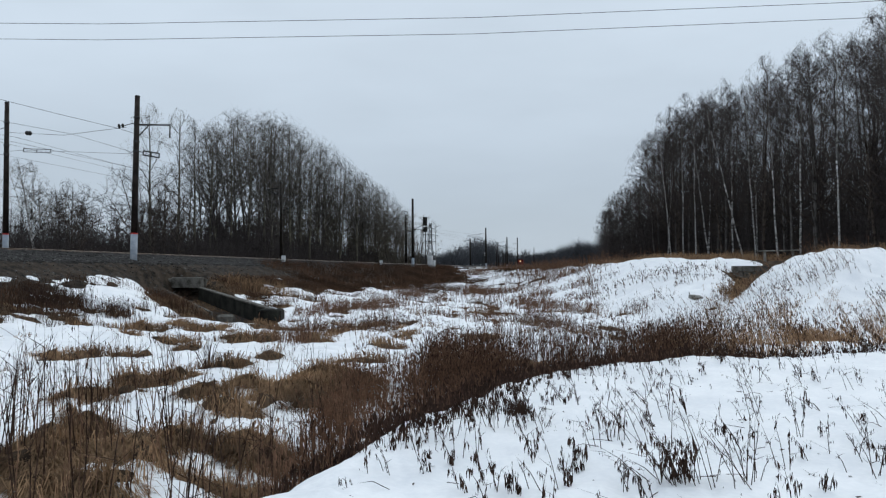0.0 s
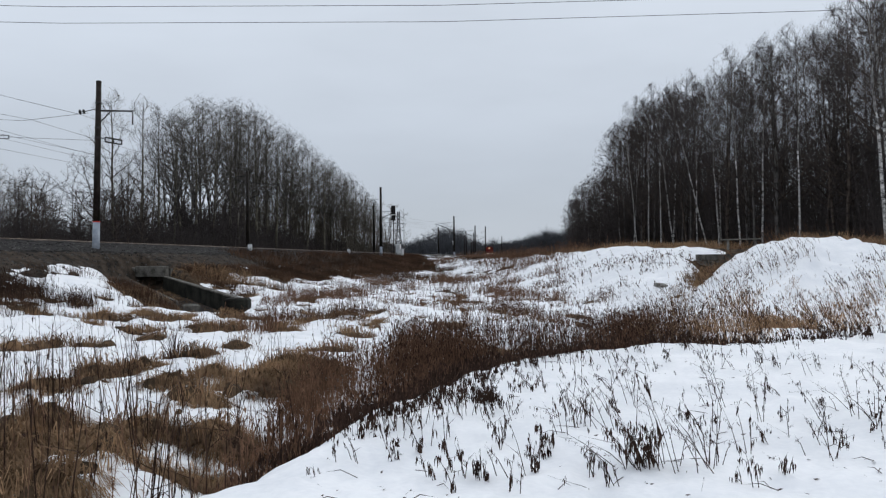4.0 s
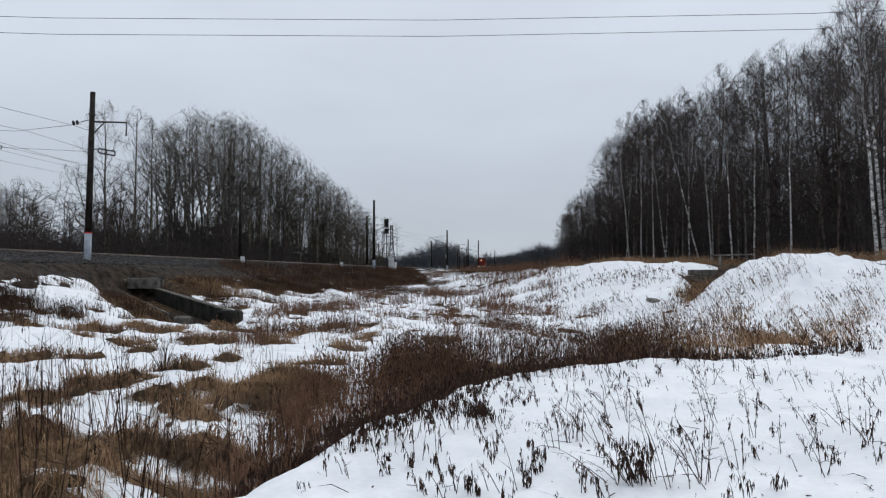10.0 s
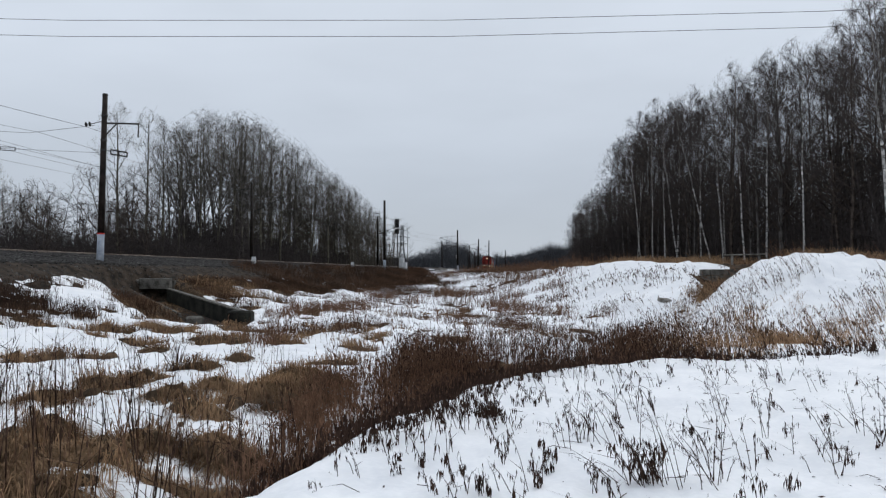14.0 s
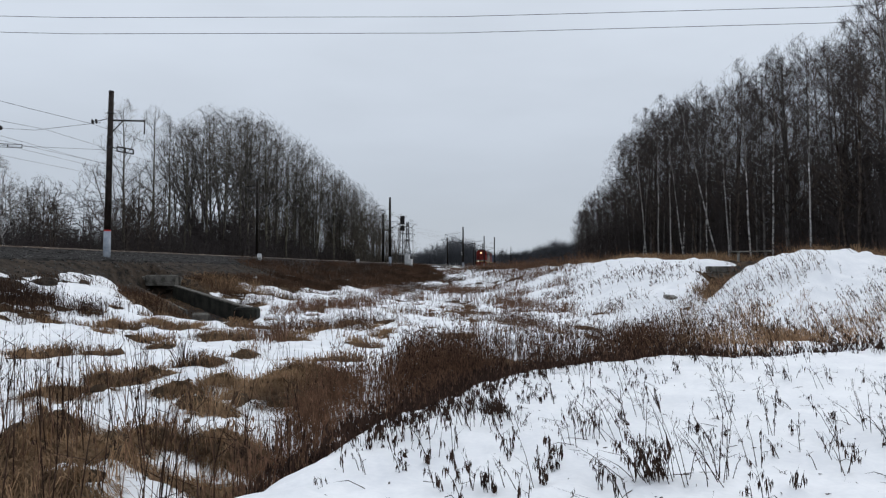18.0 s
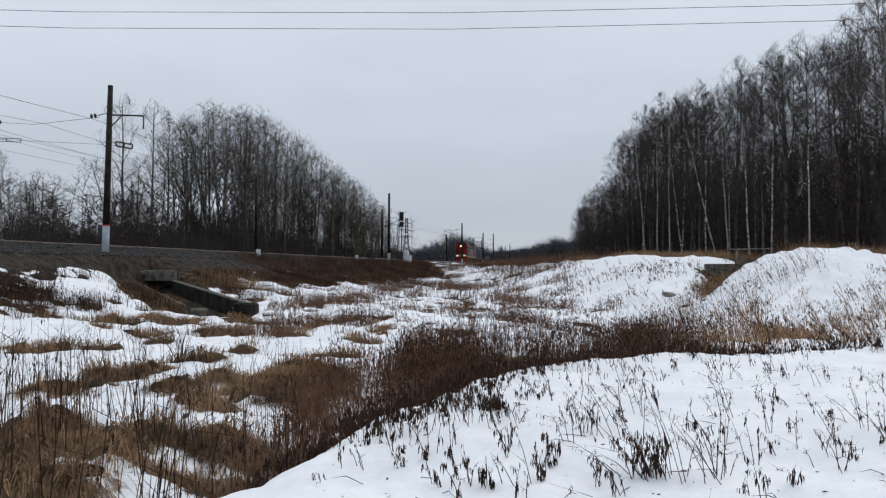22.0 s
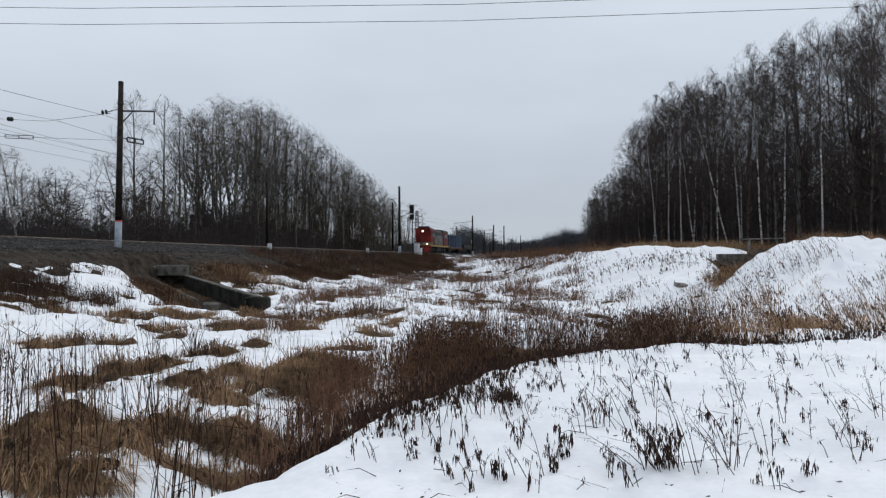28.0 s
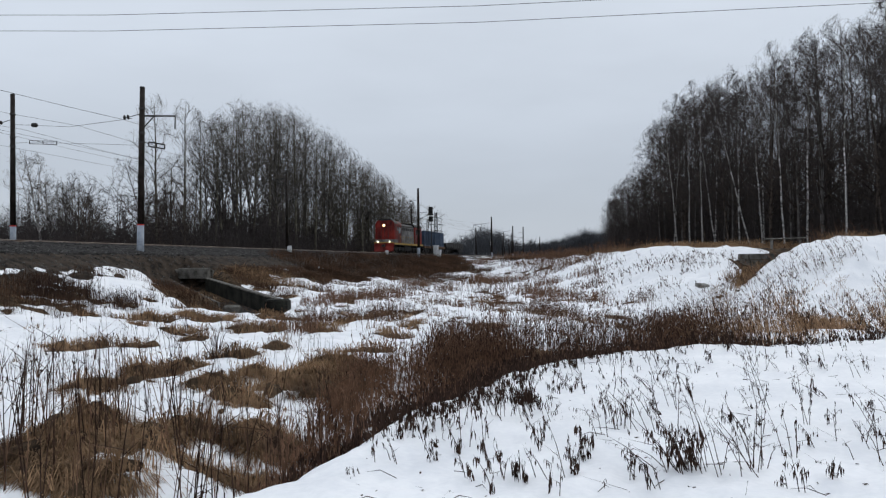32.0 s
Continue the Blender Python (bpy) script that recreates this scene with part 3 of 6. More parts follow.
for y, d, high, lean in ((97.0, -8.9, 11.0, 0), (152.0, -8.9, 11.0, 0), (222.0, -10.0, 9.2, 0), (290.0, -8.45, 10.6, -1.5), (300.0, -6.2, 10.4, 0), (330.0, -10.7, 10.5, -0.8), (360, -8.2, 10.0, 0), (430, -8.2, 10.0, 0)):
    x, yy, rz = track_point(y, d)
    mast(pose(x, yy, 2.55, 0, lean, rz), high, 1, 0, "far row of masts", "dark concrete catenary mast with cantilever over the far track", False)


# wires
def wire(name, pts, r, label, sag=0.0, group=""):
    path = []
    for a, b in zip(pts[:-1], pts[1:]):
        for k in range(8):
            t = k / 8
            p = Vector(a).lerp(Vector(b), t)
            path.append((p.x, p.y, p.z - sag * 4 * t * (1 - t)))
    path.append(pts[-1])
    return tagged(new(name, Shape().tube(path, [r] * len(path), 4).mesh(name, IRON)), label, "cable", group)


def along(d, z, ys):
    return [(*track_point(y, d)[:2], z) for y in ys]


WY = [6, 47, 111, 175, 227, 318, 385, 452]
for d in (0.0, -4.2):
    wire("messenger_wire", along(d, 10.6, WY), 0.011, "dark messenger cable hung over the track", 0.6, "catenary wires")
    wire("contact_wire", along(d, 9.3, WY), 0.01, "dark contact wire over the track", 0.03, "catenary wires")
wire("feeder_wire", along(3.3, 10.8, WY[:3]), 0.013, "dark feeder cable along the masts", 0.4, "catenary wires")
wire("feeder_wire", along(-9.6, 11.4, WY), 0.011, "dark feeder cable along the masts", 0.4, "catenary wires")
# cross-span between the first pair of masts, with insulators and a long spacer loop
fx, fy, frz = track_point(51.3, -8.85)
nx, ny, nrz = track_point(47.0, 4.4)
mast(pose(fx, fy, 3.15, 0, 0, frz), 10.9, 0, 0, "far row of masts", "dark concrete catenary mast with whitewashed foot behind the far track")


def across(t, z):
    return Vector((fx + (nx - fx) * t, fy + (ny - fy) * t, z))


span = thing("cross_span", pose(0, 0, 0), "thin cross-span cables with insulators between two masts", "cable")
part("upper_cable", Shape().tube([across(0.01, 11.9), across(0.48, 11.05), across(0.95, 10.9)], [0.014] * 3, 4), IRON, span)
part("lower_cable", Shape().tube([across(0.01, 10.55), across(0.15, 10.45), across(0.38, 10.1), across(0.97, 9.2)], [0.012] * 4, 4), IRON, span)
si = Shape()
insulator(si, across(0.17, 11.63), across(0.215, 11.55), 0.17, 2)
part("insulator", si, IRON, span)
for dz in (0.11, -0.11):
    part("spacer_bar", Shape().tube([across(0.15, 10.45 + dz), across(0.38, 10.1 + dz)], [0.025, 0.025], 5), IRON, span)
for t, z in ((0.15, 10.45), (0.265, 10.27), (0.38, 10.1)):
    part("spacer_end", Shape().tube([across(t, z - 0.11), across(t, z + 0.11)], [0.03, 0.03], 5), IRON, span)

# two lines of the overhead supply that cross high above the bank
for z0, z1, sag in ((8.73, 9.2, 1.62), (8.42, 8.93, 1.7)):
    wire("overhead_line", [(-34, 17, z0), (34, 17, z1)], 0.0065, "dark overhead power line crossing above the field", sag, "overhead lines")

# signal
x, y, rz = track_point(126, 2.75)
sg = thing("railway_signal", pose(x, y, 2.5, 0, 0, rz), "two black signal heads on a grey mast with ladder", "railway signal")
part("mast", Shape().tube([(0, 0, -0.3), (0, 0, 8.3)], [0.09, 0.08], 10), IRON, sg)
part("foot", Shape().box(-0.35, 0.35, -0.35, 0.35, -0.3, 0.35, 0, 0.05), CONCRETE, sg)
for z0, z1 in ((7.0, 8.4), (5.95, 6.8)):
    hd = part("signal_head", Shape().box(-0.36, 0.36, -0.32, -0.1, z0, z1, 0, 0.1), BLACKP, sg, "black backboard with lamp hoods")
    nh = 3 if z1 - z0 > 1.2 else 2
    for k in range(nh):
        zz = z0 + (k + 0.5) * (z1 - z0) / nh
        part("hood", Shape().tube([(0, -0.32, zz), (0, -0.62, zz - 0.03)], [0.16, 0.17], 10), BLACKP, hd)
part("white_plate", Shape().box(-0.18, 0.18, -0.14, -0.1, 6.82, 6.98, 0, 0.02), WHITE, sg, "small white plate between the heads")
ld = Shape()
for xx in (-0.5, -0.15):
    ld.tube([(xx - 0.35, 0.3, -0.2), (xx - 0.35, 0.15, 6.4)], [0.03, 0.03], 5)
part("ladder_rail", ld, IRON, sg)
for k in range(18):
    part("rung", Shape().tube([(-0.85, 0.28 - 0.008 * k, 0.2 + 0.34 * k), (-0.5, 0.28 - 0.008 * k, 0.2 + 0.34 * k)], [0.015, 0.015], 4), IRON, sg)
part("bracket", Shape().tube([(0, 0, 4.0), (1.6, 0.2, 4.9)], [0.04, 0.03], 5), IRON, sg)

# cabinets beside it
for yy, d, w, h in ((122.5, 4.5, 0.72, 1.6), (121.5, 5.25, 0.66, 1.0)):
    x, y, rz = track_point(yy, d)
    zb = hz(x, y) - 0.1
    cb = thing("relay_cabinet", pose(x, y, zb, 0, 0, rz), "light grey metal relay cabinet on a concrete footing", "cabinet", "relay cabinets")
    part("footing", Shape().box(-w / 2 - 0.08, w / 2 + 0.08, -0.4, 0.4, -0.2, 0.3, 0, 0.03), CONCRETE, cb)
    part("body", Shape().box(-w / 2, w / 2, -0.33, 0.33, 0.3, 0.3 + h, 0, 0.04), WHITE, cb)
    part("roof", Shape().box(-w / 2 - 0.06, w / 2 + 0.06, -0.4, 0.4, 0.3 + h, 0.38 + h, 0, 0.04), WHITE, cb)
    part("door", Shape().box(-w / 2 + 0.06, w / 2 - 0.06, -0.35, -0.33, 0.36, 0.24 + h, 0, 0.02), WHITE, cb)
# small white marker posts past the far track
for px_y, d in ((71.6, 3.1), (102.2, 3.1)):
    x, y, rz = track_point(px_y, d)
    mk = thing("marker_post", pose(x, y, 2.7, 0, 0, rz), "short white marker post beside the ballast", "marker post", "marker posts")
    part("post", Shape().box(-0.16, 0.16, -0.08, 0.08, -0.2, 0.62, 0, 0.03), WHITE, mk)
    part("plate", Shape().box(-0.2, 0.2, -0.1, -0.08, 0.3, 0.7, 0, 0.02), WHITE, mk)
# lesser signals farther on
for yy, d, h in ((240.0, -8.4, 5.8), (352.0, 6.0, 7.5)):
    x, y, rz = track_point(yy, d)
    ls = thing("railway_signal", pose(x, y, 2.5, 0, 0, rz), "small signal on a thin dark post with pale discs", "railway signal")
    part("mast", Shape().tube([(0, 0, -0.3), (0, 0, h)], [0.1, 0.08], 8), IRON, ls)
    part("signal_head", Shape().box(-0.3, 0.3, -0.3, -0.1, h - 1.4, h, 0, 0.1), BLACKP, ls)
    for zz in (h - 0.4, h - 1.1):
        part("disc", Shape().tube([(0.12, -0.3, zz), (0.12, -0.36, zz)], [0.2, 0.2], 10), WHITE, ls, "pale round disc")
    part("foot", Shape().box(-0.4, 0.4, -0.4, 0.4, -0.3, 0.5, 0, 0.05), WHITE, ls)
# lattice pylon far off
py = thing("power_pylon", pose(-34, 590, 2.0, 0, 0, 20), "grey steel lattice pylon beyond the woods", "pylon")
for sx, sy in ((-1, -1), (1, -1), (1, 1), (-1, 1)):
    part("leg", Shape().tube([(sx * 3.4, sy * 3.4, -1), (sx * 1.2, sy * 1.2, 22), (sx * 0.8, sy * 0.8, 39)], [0.2, 0.16, 0.12], 4), PYLON, py)
lat = Shape()
for k in range(9):
    z0, z1 = 4.3 * k, 4.3 * (k + 1)
    w0, w1 = (np.interp([z0, z1], [0, 22, 39], [3.4, 1.2, 0.8])).tolist()
    for a, b in (((-1, -1), (1, -1)), ((1, -1), (1, 1)), ((1, 1), (-1, 1)), ((-1, 1), (-1, -1))):
        lat.tube([(a[0] * w0, a[1] * w0, z0), (b[0] * w1, b[1] * w1, z1)], [0.15, 0.15], 3)
        lat.tube([(b[0] * w0, b[1] * w0, z0), (a[0] * w1, a[1] * w1, z1)], [0.15, 0.15], 3)
part("lattice", lat, PYLON, py)
for z, w in ((24, 5.5), (29, 6.5), (34, 4.5)):
    part("crossarm", Shape().tube([(-w, 0, z), (0, 0, z + 1.0), (w, 0, z)], [0.2, 0.4, 0.2], 4), PYLON, py)

# culvert: slab, wing walls and the open flume
cv = thing("culvert", pose(-15.3, 46.4, 0.0, 0, 0, 0), "weathered concrete culvert head with an open sloping flume", "culvert")


def slab_between(p, q, up, thick):
    """A plank-like wall from p to q (top edge), thick to each side and up metres deep."""
    p, q = Vector(p), Vector(q)
    n = Vector((-(q - p).y, (q - p).x, 0)).normalized() * thick / 2
    v = []
    for a in (p, q):
        for zz in (-up, 0):
            v += [(a + n + Vector((0, 0, zz)))[:], (a - n + Vector((0, 0, zz)))[:]]
    return Shape().add(v, [(0, 1, 3, 2), (4, 6, 7, 5), (0, 4, 5, 1), (2, 3, 7, 6), (0, 2, 6, 4), (1, 5, 7, 3)])


part("lintel", Shape().box(-3.3, -1.5, -0.35, 0.5, 0.85, 1.5, 0, 0.1), OLD_CONC, cv, "chipped concrete lintel slab")
part("lintel_stub", Shape().box(-4.6, -3.32, -0.2, 0.5, 1.12, 1.42, 0, 0.1), OLD_CONC, cv, "broken end of the lintel")
part("head_wall", Shape().box(-4.2, -1.4, 0.5, 0.85, -0.6, 1.36, 0, 0.04), OLD_CONC, cv)
# this side wall and the end block are far darker than the coping
part("wing_wall", slab_between((-1.5, -0.2, 0.84), (5.6, -10.2, -0.06), 1.2, 0.26), BLACK_CONC, cv, "near-black concrete side wall of the flume")
part("coping", slab_between((-1.5, -0.2, 0.89), (5.6, -10.2, -0.01), 0.06, 0.3), OLD_CONC, cv, "worn grey coping of the wall")
part("wing_wall", slab_between((-3.9, -0.3, 0.86), (2.4, -9.4, -0.2), 1.0, 0.12), OLD_CONC, cv, "sunken side wall of the flume")
part("end_block", Shape().box(5.1, 6.2, -11.0, -10.0, -1.4, -0.02, 0, 0.16), BLACK_CONC, cv)
part("fallen_block", Shape().box(2.9, 3.7, -10.4, -9.7, -1.3, -0.3, 0, 0.18), OLD_CONC, cv, "rounded lump of concrete in the flume's mouth")
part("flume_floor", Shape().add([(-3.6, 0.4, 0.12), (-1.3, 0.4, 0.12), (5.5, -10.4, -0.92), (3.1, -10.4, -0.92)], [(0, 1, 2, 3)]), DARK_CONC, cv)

# old stone blocks in the notch of the ridge
bl = thing("stone_wall", pose(17.0, 47.4, 0.8, 0, 0, -6), "dark old stone blocks left in the notch of the bank", "stone wall")
rs = random.Random(12)
for row in range(3):
    xx = -1.2
    while xx < 1.3 - 0.3 * row:
        w = rs.uniform(0.4, 0.75)
        part("stone_block", Shape().box(xx, xx + w - 0.03, -0.3 + rs.uniform(-0.05, 0.05), 0.3, 0.38 * row, 0.38 * row + 0.35, 0, 0.04), OLD_CONC, bl)
        xx += w
# a loose slab on the snowy slope
x, y = 11.3, 39.6
sb = thing("concrete_slab", pose(x, y, hz(x, y) + 0.15, 12, 5, 20), "broken concrete slab lying on the snowy slope", "slab")
part("slab", Shape().box(-0.32, 0.32, -0.2, 0.2, -0.1, 0.08, 0, 0.03), CONCRETE, sb)

# a low pole barrier before the forest
x, y = 22.3, 57.0
bz = hz(x, y)
fb = thing("pole_barrier", pose(x, y, bz, 0, 0, 4), "low barrier of a pale wooden pole on short posts", "barrier")
part("rail", Shape().tube([(-1.6, 0, 0.78), (1.6, 0, 0.84)], [0.05, 0.045], 7), CONCRETE, fb, "pale weathered pole")
for xx in (-1.0, 1.1):
    part("post", Shape().box(xx - 0.08, xx + 0.08, -0.07, 0.07, -0.3, 0.8, 0, 0.02), CONCRETE, fb)

# bare shrub among the snow patches
bs = thing("bare_shrub", pose(-6.5, 18.4, hz(-6.5, 18.4)), "small leafless shrub of fanned thin twigs in the snow", "shrub")
rb = random.Random(9)
for k in range(26):
    a, sp, h = rb.uniform(0, 6.28), rb.uniform(0.1, 0.75), rb.uniform(0.45, 0.95)
    p = [(0.05 * math.cos(a), 0.05 * math.sin(a), -0.05), (sp * 0.45 * math.cos(a), sp * 0.45 * math.sin(a), h * 0.6), (sp * math.cos(a), sp * math.sin(a), h)]
    part("twig", Shape().tube(p, [0.008, 0.006, 0.003], 4, tip=True), WEED_D, bs)


def loose_stones(n, seed):
    """Crushed stone scattered over the shoulder of the ballast."""
    r = random.Random(seed)
    sh = Shape()
    for k in range(n):
        d = r.uniform(1.6, 6.0) if r.random() < 0.75 else r.uniform(6.0, 8.5)
        x, y, _ = track_point(r.uniform(20, 85), d)
        z = max(hz(x, y), float(np.interp(d, [1.9, 2.9, 3.7, 4.7, 5.7, 6.0, 6.2], [3.05, 2.82, 2.7, 2.56, 2.38, 2.0, 0.0])))
        s = r.uniform(0.025, 0.075)
        a = r.uniform(0, 6.28)
        v = [(x + s * r.uniform(0.7, 1.3) * math.cos(a + j * 1.571), y + s * r.uniform(0.7, 1.3) * math.sin(a + j * 1.571), z + r.uniform(-0.3, 0.4) * s) for j in range(4)]
        v += [(x, y, z + s * r.uniform(0.6, 1.1)), (x, y, z - s)]
        sh.add(v, [(0, 1, 4), (1, 2, 4), (2, 3, 4), (3, 0, 4), (1, 0, 5), (2, 1, 5), (3, 2, 5), (0, 3, 5)])
    return tagged(new("loose_stones", sh.mesh("loose_stones", GRAVEL)), "grey crushed stones scattered on the ballast shoulder", "gravel", kind="stuff")


loose_stones(9000, 71)
# ---- the train ----
def wheelset(parent, y, r=0.52):
    w = part("wheelset", Shape().tube([(-0.9, y, r), (0.9, y, r)], [0.09, 0.09], 8), BLACKP, parent)
    for sx in (-0.78, 0.78):
        part("wheel", Shape().tube([(sx - 0.07, y, r), (sx + 0.07, y, r)], [r, r], 18), BLACKP, w)
    return w


def bogie(parent, y, axles, spacing):
    b = part("bogie", Shape().box(-1.15, -0.95, y - axles * spacing / 2, y + axles * spacing / 2, 0.42, 0.85, 0, 0.06)
             .box(0.95, 1.15, y - axles * spacing / 2, y + axles * spacing / 2, 0.42, 0.85, 0, 0.06)
             .box(-1.0, 1.0, y - 0.3, y + 0.3, 0.5, 0.95, 0, 0.05), BLACKP, parent)
    for k in range(axles):
        wy = y + (k - (axles - 1) / 2) * spacing
        wheelset(b, wy)
        for sx in (-1.2, 1.2):
            part("axle_box", Shape().box(sx - 0.1, sx + 0.1, wy - 0.2, wy + 0.2, 0.35, 0.7, 0, 0.04), IRON, b)
    return b


def hood_outline(w, z0, z1, r):
    """A body section with a rounded roof."""
    pts = [(w, z0), (w, z1 - r)]
    for k in range(1, 7):
        a = math.pi / 2 * k / 7
        pts.append((w - r + r * math.cos(a), z1 - r + r * 0.9 * math.sin(a)))
    pts.append((w - r, z1 - r + r * 0.9 + 0.01))
    right = pts + [(0, z1)]
    return right + [(-x, z) for x, z in reversed(pts)]


loco = thing("locomotive", pose(0, 0, 0), "red and grey diesel locomotive with lit headlamps and yellow sill", "locomotive")
part("underframe", Shape().box(-1.45, 1.45, -8.1, 8.1, 1.12, 1.42, 0, 0.05), BLACKP, loco)
part("sill", Shape().box(-1.52, -1.45, -8.0, 7.7, 1.2, 1.45).box(1.45, 1.52, -8.0, 7.7, 1.2, 1.45), YELLOW, loco, "yellow painted sill along the frame")
# front end: tall red casing with chamfered corners
front = part("front_casing", Shape().prism(hood_outline(1.48, 1.95, 4.92, 0.85), 5.9, 7.6), RED, loco, "faded red front casing with rounded roof")
part("front_panel", Shape().box(-1.05, 1.05, 7.6, 7.68, 2.05, 3.85, 0, 0.05), RED, front)
for xx in (-0.55, 0.0, 0.55):
    part("seam", Shape().box(xx - 0.03, xx + 0.03, 7.675, 7.7, 2.1, 3.8), BLACKP, front)
part("lower_band", Shape().box(-1.5, 1.5, 5.9, 7.66, 1.42, 1.95, 0, 0.05), GREY, loco, "dirty grey band under the red casing")
part("casing_roof", Shape().prism([(x * 1.01, z + 0.02) for x, z in hood_outline(1.48, 4.25, 4.92, 0.85)][2:-2], 5.85, 7.45), BLACKP, loco, "sooty black roof")
part("roof_cap", Shape().box(-0.95, 0.95, 5.9, 7.66, 4.74, 4.97, 0, 0.1), BLACKP, loco, "sooty black roof edge over the front")
hl = part("headlight", Shape().tube([(0.1, 7.55, 4.02), (0.1, 7.8, 4.02)], [0.22, 0.24], 14), BLACKP, loco)
part("lens", Shape().tube([(0.1, 7.79, 4.02), (0.1, 7.815, 4.02)], [0.17, 0.16], 14), LAMP, hl, "glowing warm headlamp")
part("buffer_beam", Shape().box(-1.5, 1.5, 7.7, 8.15, 0.95, 1.42, 0, 0.05), RED, loco, "red buffer beam")
part("front_rail_strip", Shape().box(-1.5, 1.5, 8.0, 8.17, 1.42, 1.56, 0, 0.02), YELLOW, loco, "yellow strip over the buffer beam")
for xx in (-0.9, 0.9):
    ml = part("marker_light", Shape().tube([(xx, 8.0, 1.62), (xx, 8.22, 1.62)], [0.17, 0.18], 12), BLACKP, loco)
    part("lens", Shape().tube([(xx, 8.215, 1.62), (xx, 8.235, 1.62)], [0.13, 0.12], 12), LAMP_W, ml, "glowing white lamp")
plough = Shape().add([(-1.5, 8.0, 0.95), (1.5, 8.0, 0.95), (1.5, 8.25, 0.2), (-1.5, 8.25, 0.2), (0, 8.6, 0.18), (0, 8.2, 0.95)],
                     [(0, 5, 4, 3), (5, 1, 2, 4)])
part("snowplough", plough, RED, loco, "red snowplough under the beam")
part("coupler", Shape().box(-0.2, 0.2, 8.1, 8.75, 0.9, 1.2, 0, 0.06), IRON, loco)
# side windows of the front end
for sx in (-1, 1):
    part("side_window", Shape().box(min(sx * 1.47, sx * 1.5), max(sx * 1.47, sx * 1.5), 6.05, 6.4, 3.2, 3.9, 0, 0.0), GLASS, front)
    part("side_door", Shape().box(min(sx * 1.48, sx * 1.51), max(sx * 1.48, sx * 1.51), 6.6, 7.2, 2.0, 3.9, 0, 0.0), RED, front)
# cab behind the front end
mid = part("cab", Shape().prism(hood_outline(1.42, 1.42, 4.8, 0.7), 3.9, 5.9), DARK_RED, loco, "dark red cab side")
for sx in (-1, 1):
    part("cab_window", Shape().box(min(sx * 1.41, sx * 1.44), max(sx * 1.41, sx * 1.44), 4.3, 5.4, 2.9, 3.8), GLASS, mid)
# hood behind it
hood = part("hood", Shape().prism(hood_outline(1.32, 1.42, 4.45, 0.55), -3.2, 3.9), GREY, loco, "dirty light grey hood panels")
for k in range(6):
    y0 = -3.0 + k * 1.1
    for sx in (-1, 1):
        part("hood_door", Shape().box(min(sx * 1.32, sx * 1.35), max(sx * 1.32, sx * 1.35), y0, y0 + 1.0, 1.6, 3.3), GREY, hood)
        part("vent", Shape().box(min(sx * 1.31, sx * 1.345), max(sx * 1.31, sx * 1.345), y0 + 0.1, y0 + 0.9, 3.4, 3.85), BLACKP, hood, "black louvred vent")
part("hood_roof", Shape().prism([(x * 1.01, z + 0.02) for x, z in hood_outline(1.32, 4.0, 4.45, 0.55)][1:-1], -3.2, 3.88), BLACKP, loco, "sooty black hood roof")
for yy, r in ((2.9, 0.32), (1.2, 0.5), (-1.4, 0.5)):
    part("roof_fan", Shape().tube([(0, yy, 4.4), (0, yy, 4.66)], [r, r * 0.92], 14), BLACKP, loco)
# rear end
rear = part("rear_casing", Shape().prism(hood_outline(1.46, 1.42, 4.7, 0.65), -7.4, -3.2), RED, loco, "red rear cab")
part("cab_roof", Shape().prism([(x * 1.01, z + 0.02) for x, z in hood_outline(1.46, 4.2, 4.7, 0.65)][1:-1], -7.45, -3.15), BLACKP, loco)
for sx in (-1, 1):
    for y0 in (-6.6, -5.0):
        part("cab_window", Shape().box(min(sx * 1.45, sx * 1.475), max(sx * 1.45, sx * 1.475), y0, y0 + 0.9, 3.0, 3.8), GLASS, rear)
part("fuel_tank", Shape().box(-1.25, 1.25, -1.9, 1.9, 0.35, 1.1, 0, 0.12), BLACKP, loco)
for sx in (-1.42, 1.42):
    h = Shape().tube([(sx, -3.1, 2.45), (sx, 4.6, 2.45)], [0.02, 0.02], 5)
    part("handrail", h, YELLOW, loco)
    for k in range(6):
        part("stanchion", Shape().tube([(sx, -3.0 + 1.5 * k, 1.42), (sx, -3.0 + 1.5 * k, 2.45)], [0.016, 0.016], 4), YELLOW, loco)
    for yy in (7.75, -7.75):
        st = Shape()
        for z in (0.45, 0.8, 1.15):
            st.box(sx - 0.15, sx + 0.15, yy - 0.2, yy + 0.2, z, z + 0.04)
        part("step_ladder", st, BLACKP, loco)
for o in loco.children_recursive:
    o.data.transform(Matrix.Diagonal((1.0, 0.93, 1.0, 1.0)))
bogie(loco, 4.3, 3, 1.75)
bogie(loco, -4.3, 3, 1.75)

wagon = thing("container_wagon", pose(0, 0, 0), "dark flat wagon that carries two blue containers", "freight wagon", "wagons")
part("frame", Shape().box(-1.3, 1.3, -6.8, 6.8, 1.0, 1.25, 0, 0.04), BLACKP, wagon)
part("fish_belly", Shape().prism([(-0.25, 0.6), (0.25, 0.6), (0.25, 1.0), (-0.25, 1.0)], -4, 4), BLACKP, wagon)
part("side_sill", Shape().box(-1.4, -1.3, -6.7, 6.7, 0.95, 1.3).box(1.3, 1.4, -6.7, 6.7, 0.95, 1.3), RUST, wagon, "rusty brown side sill")
bogie(wagon, 4.85, 2, 1.85)
bogie(wagon, -4.85, 2, 1.85)
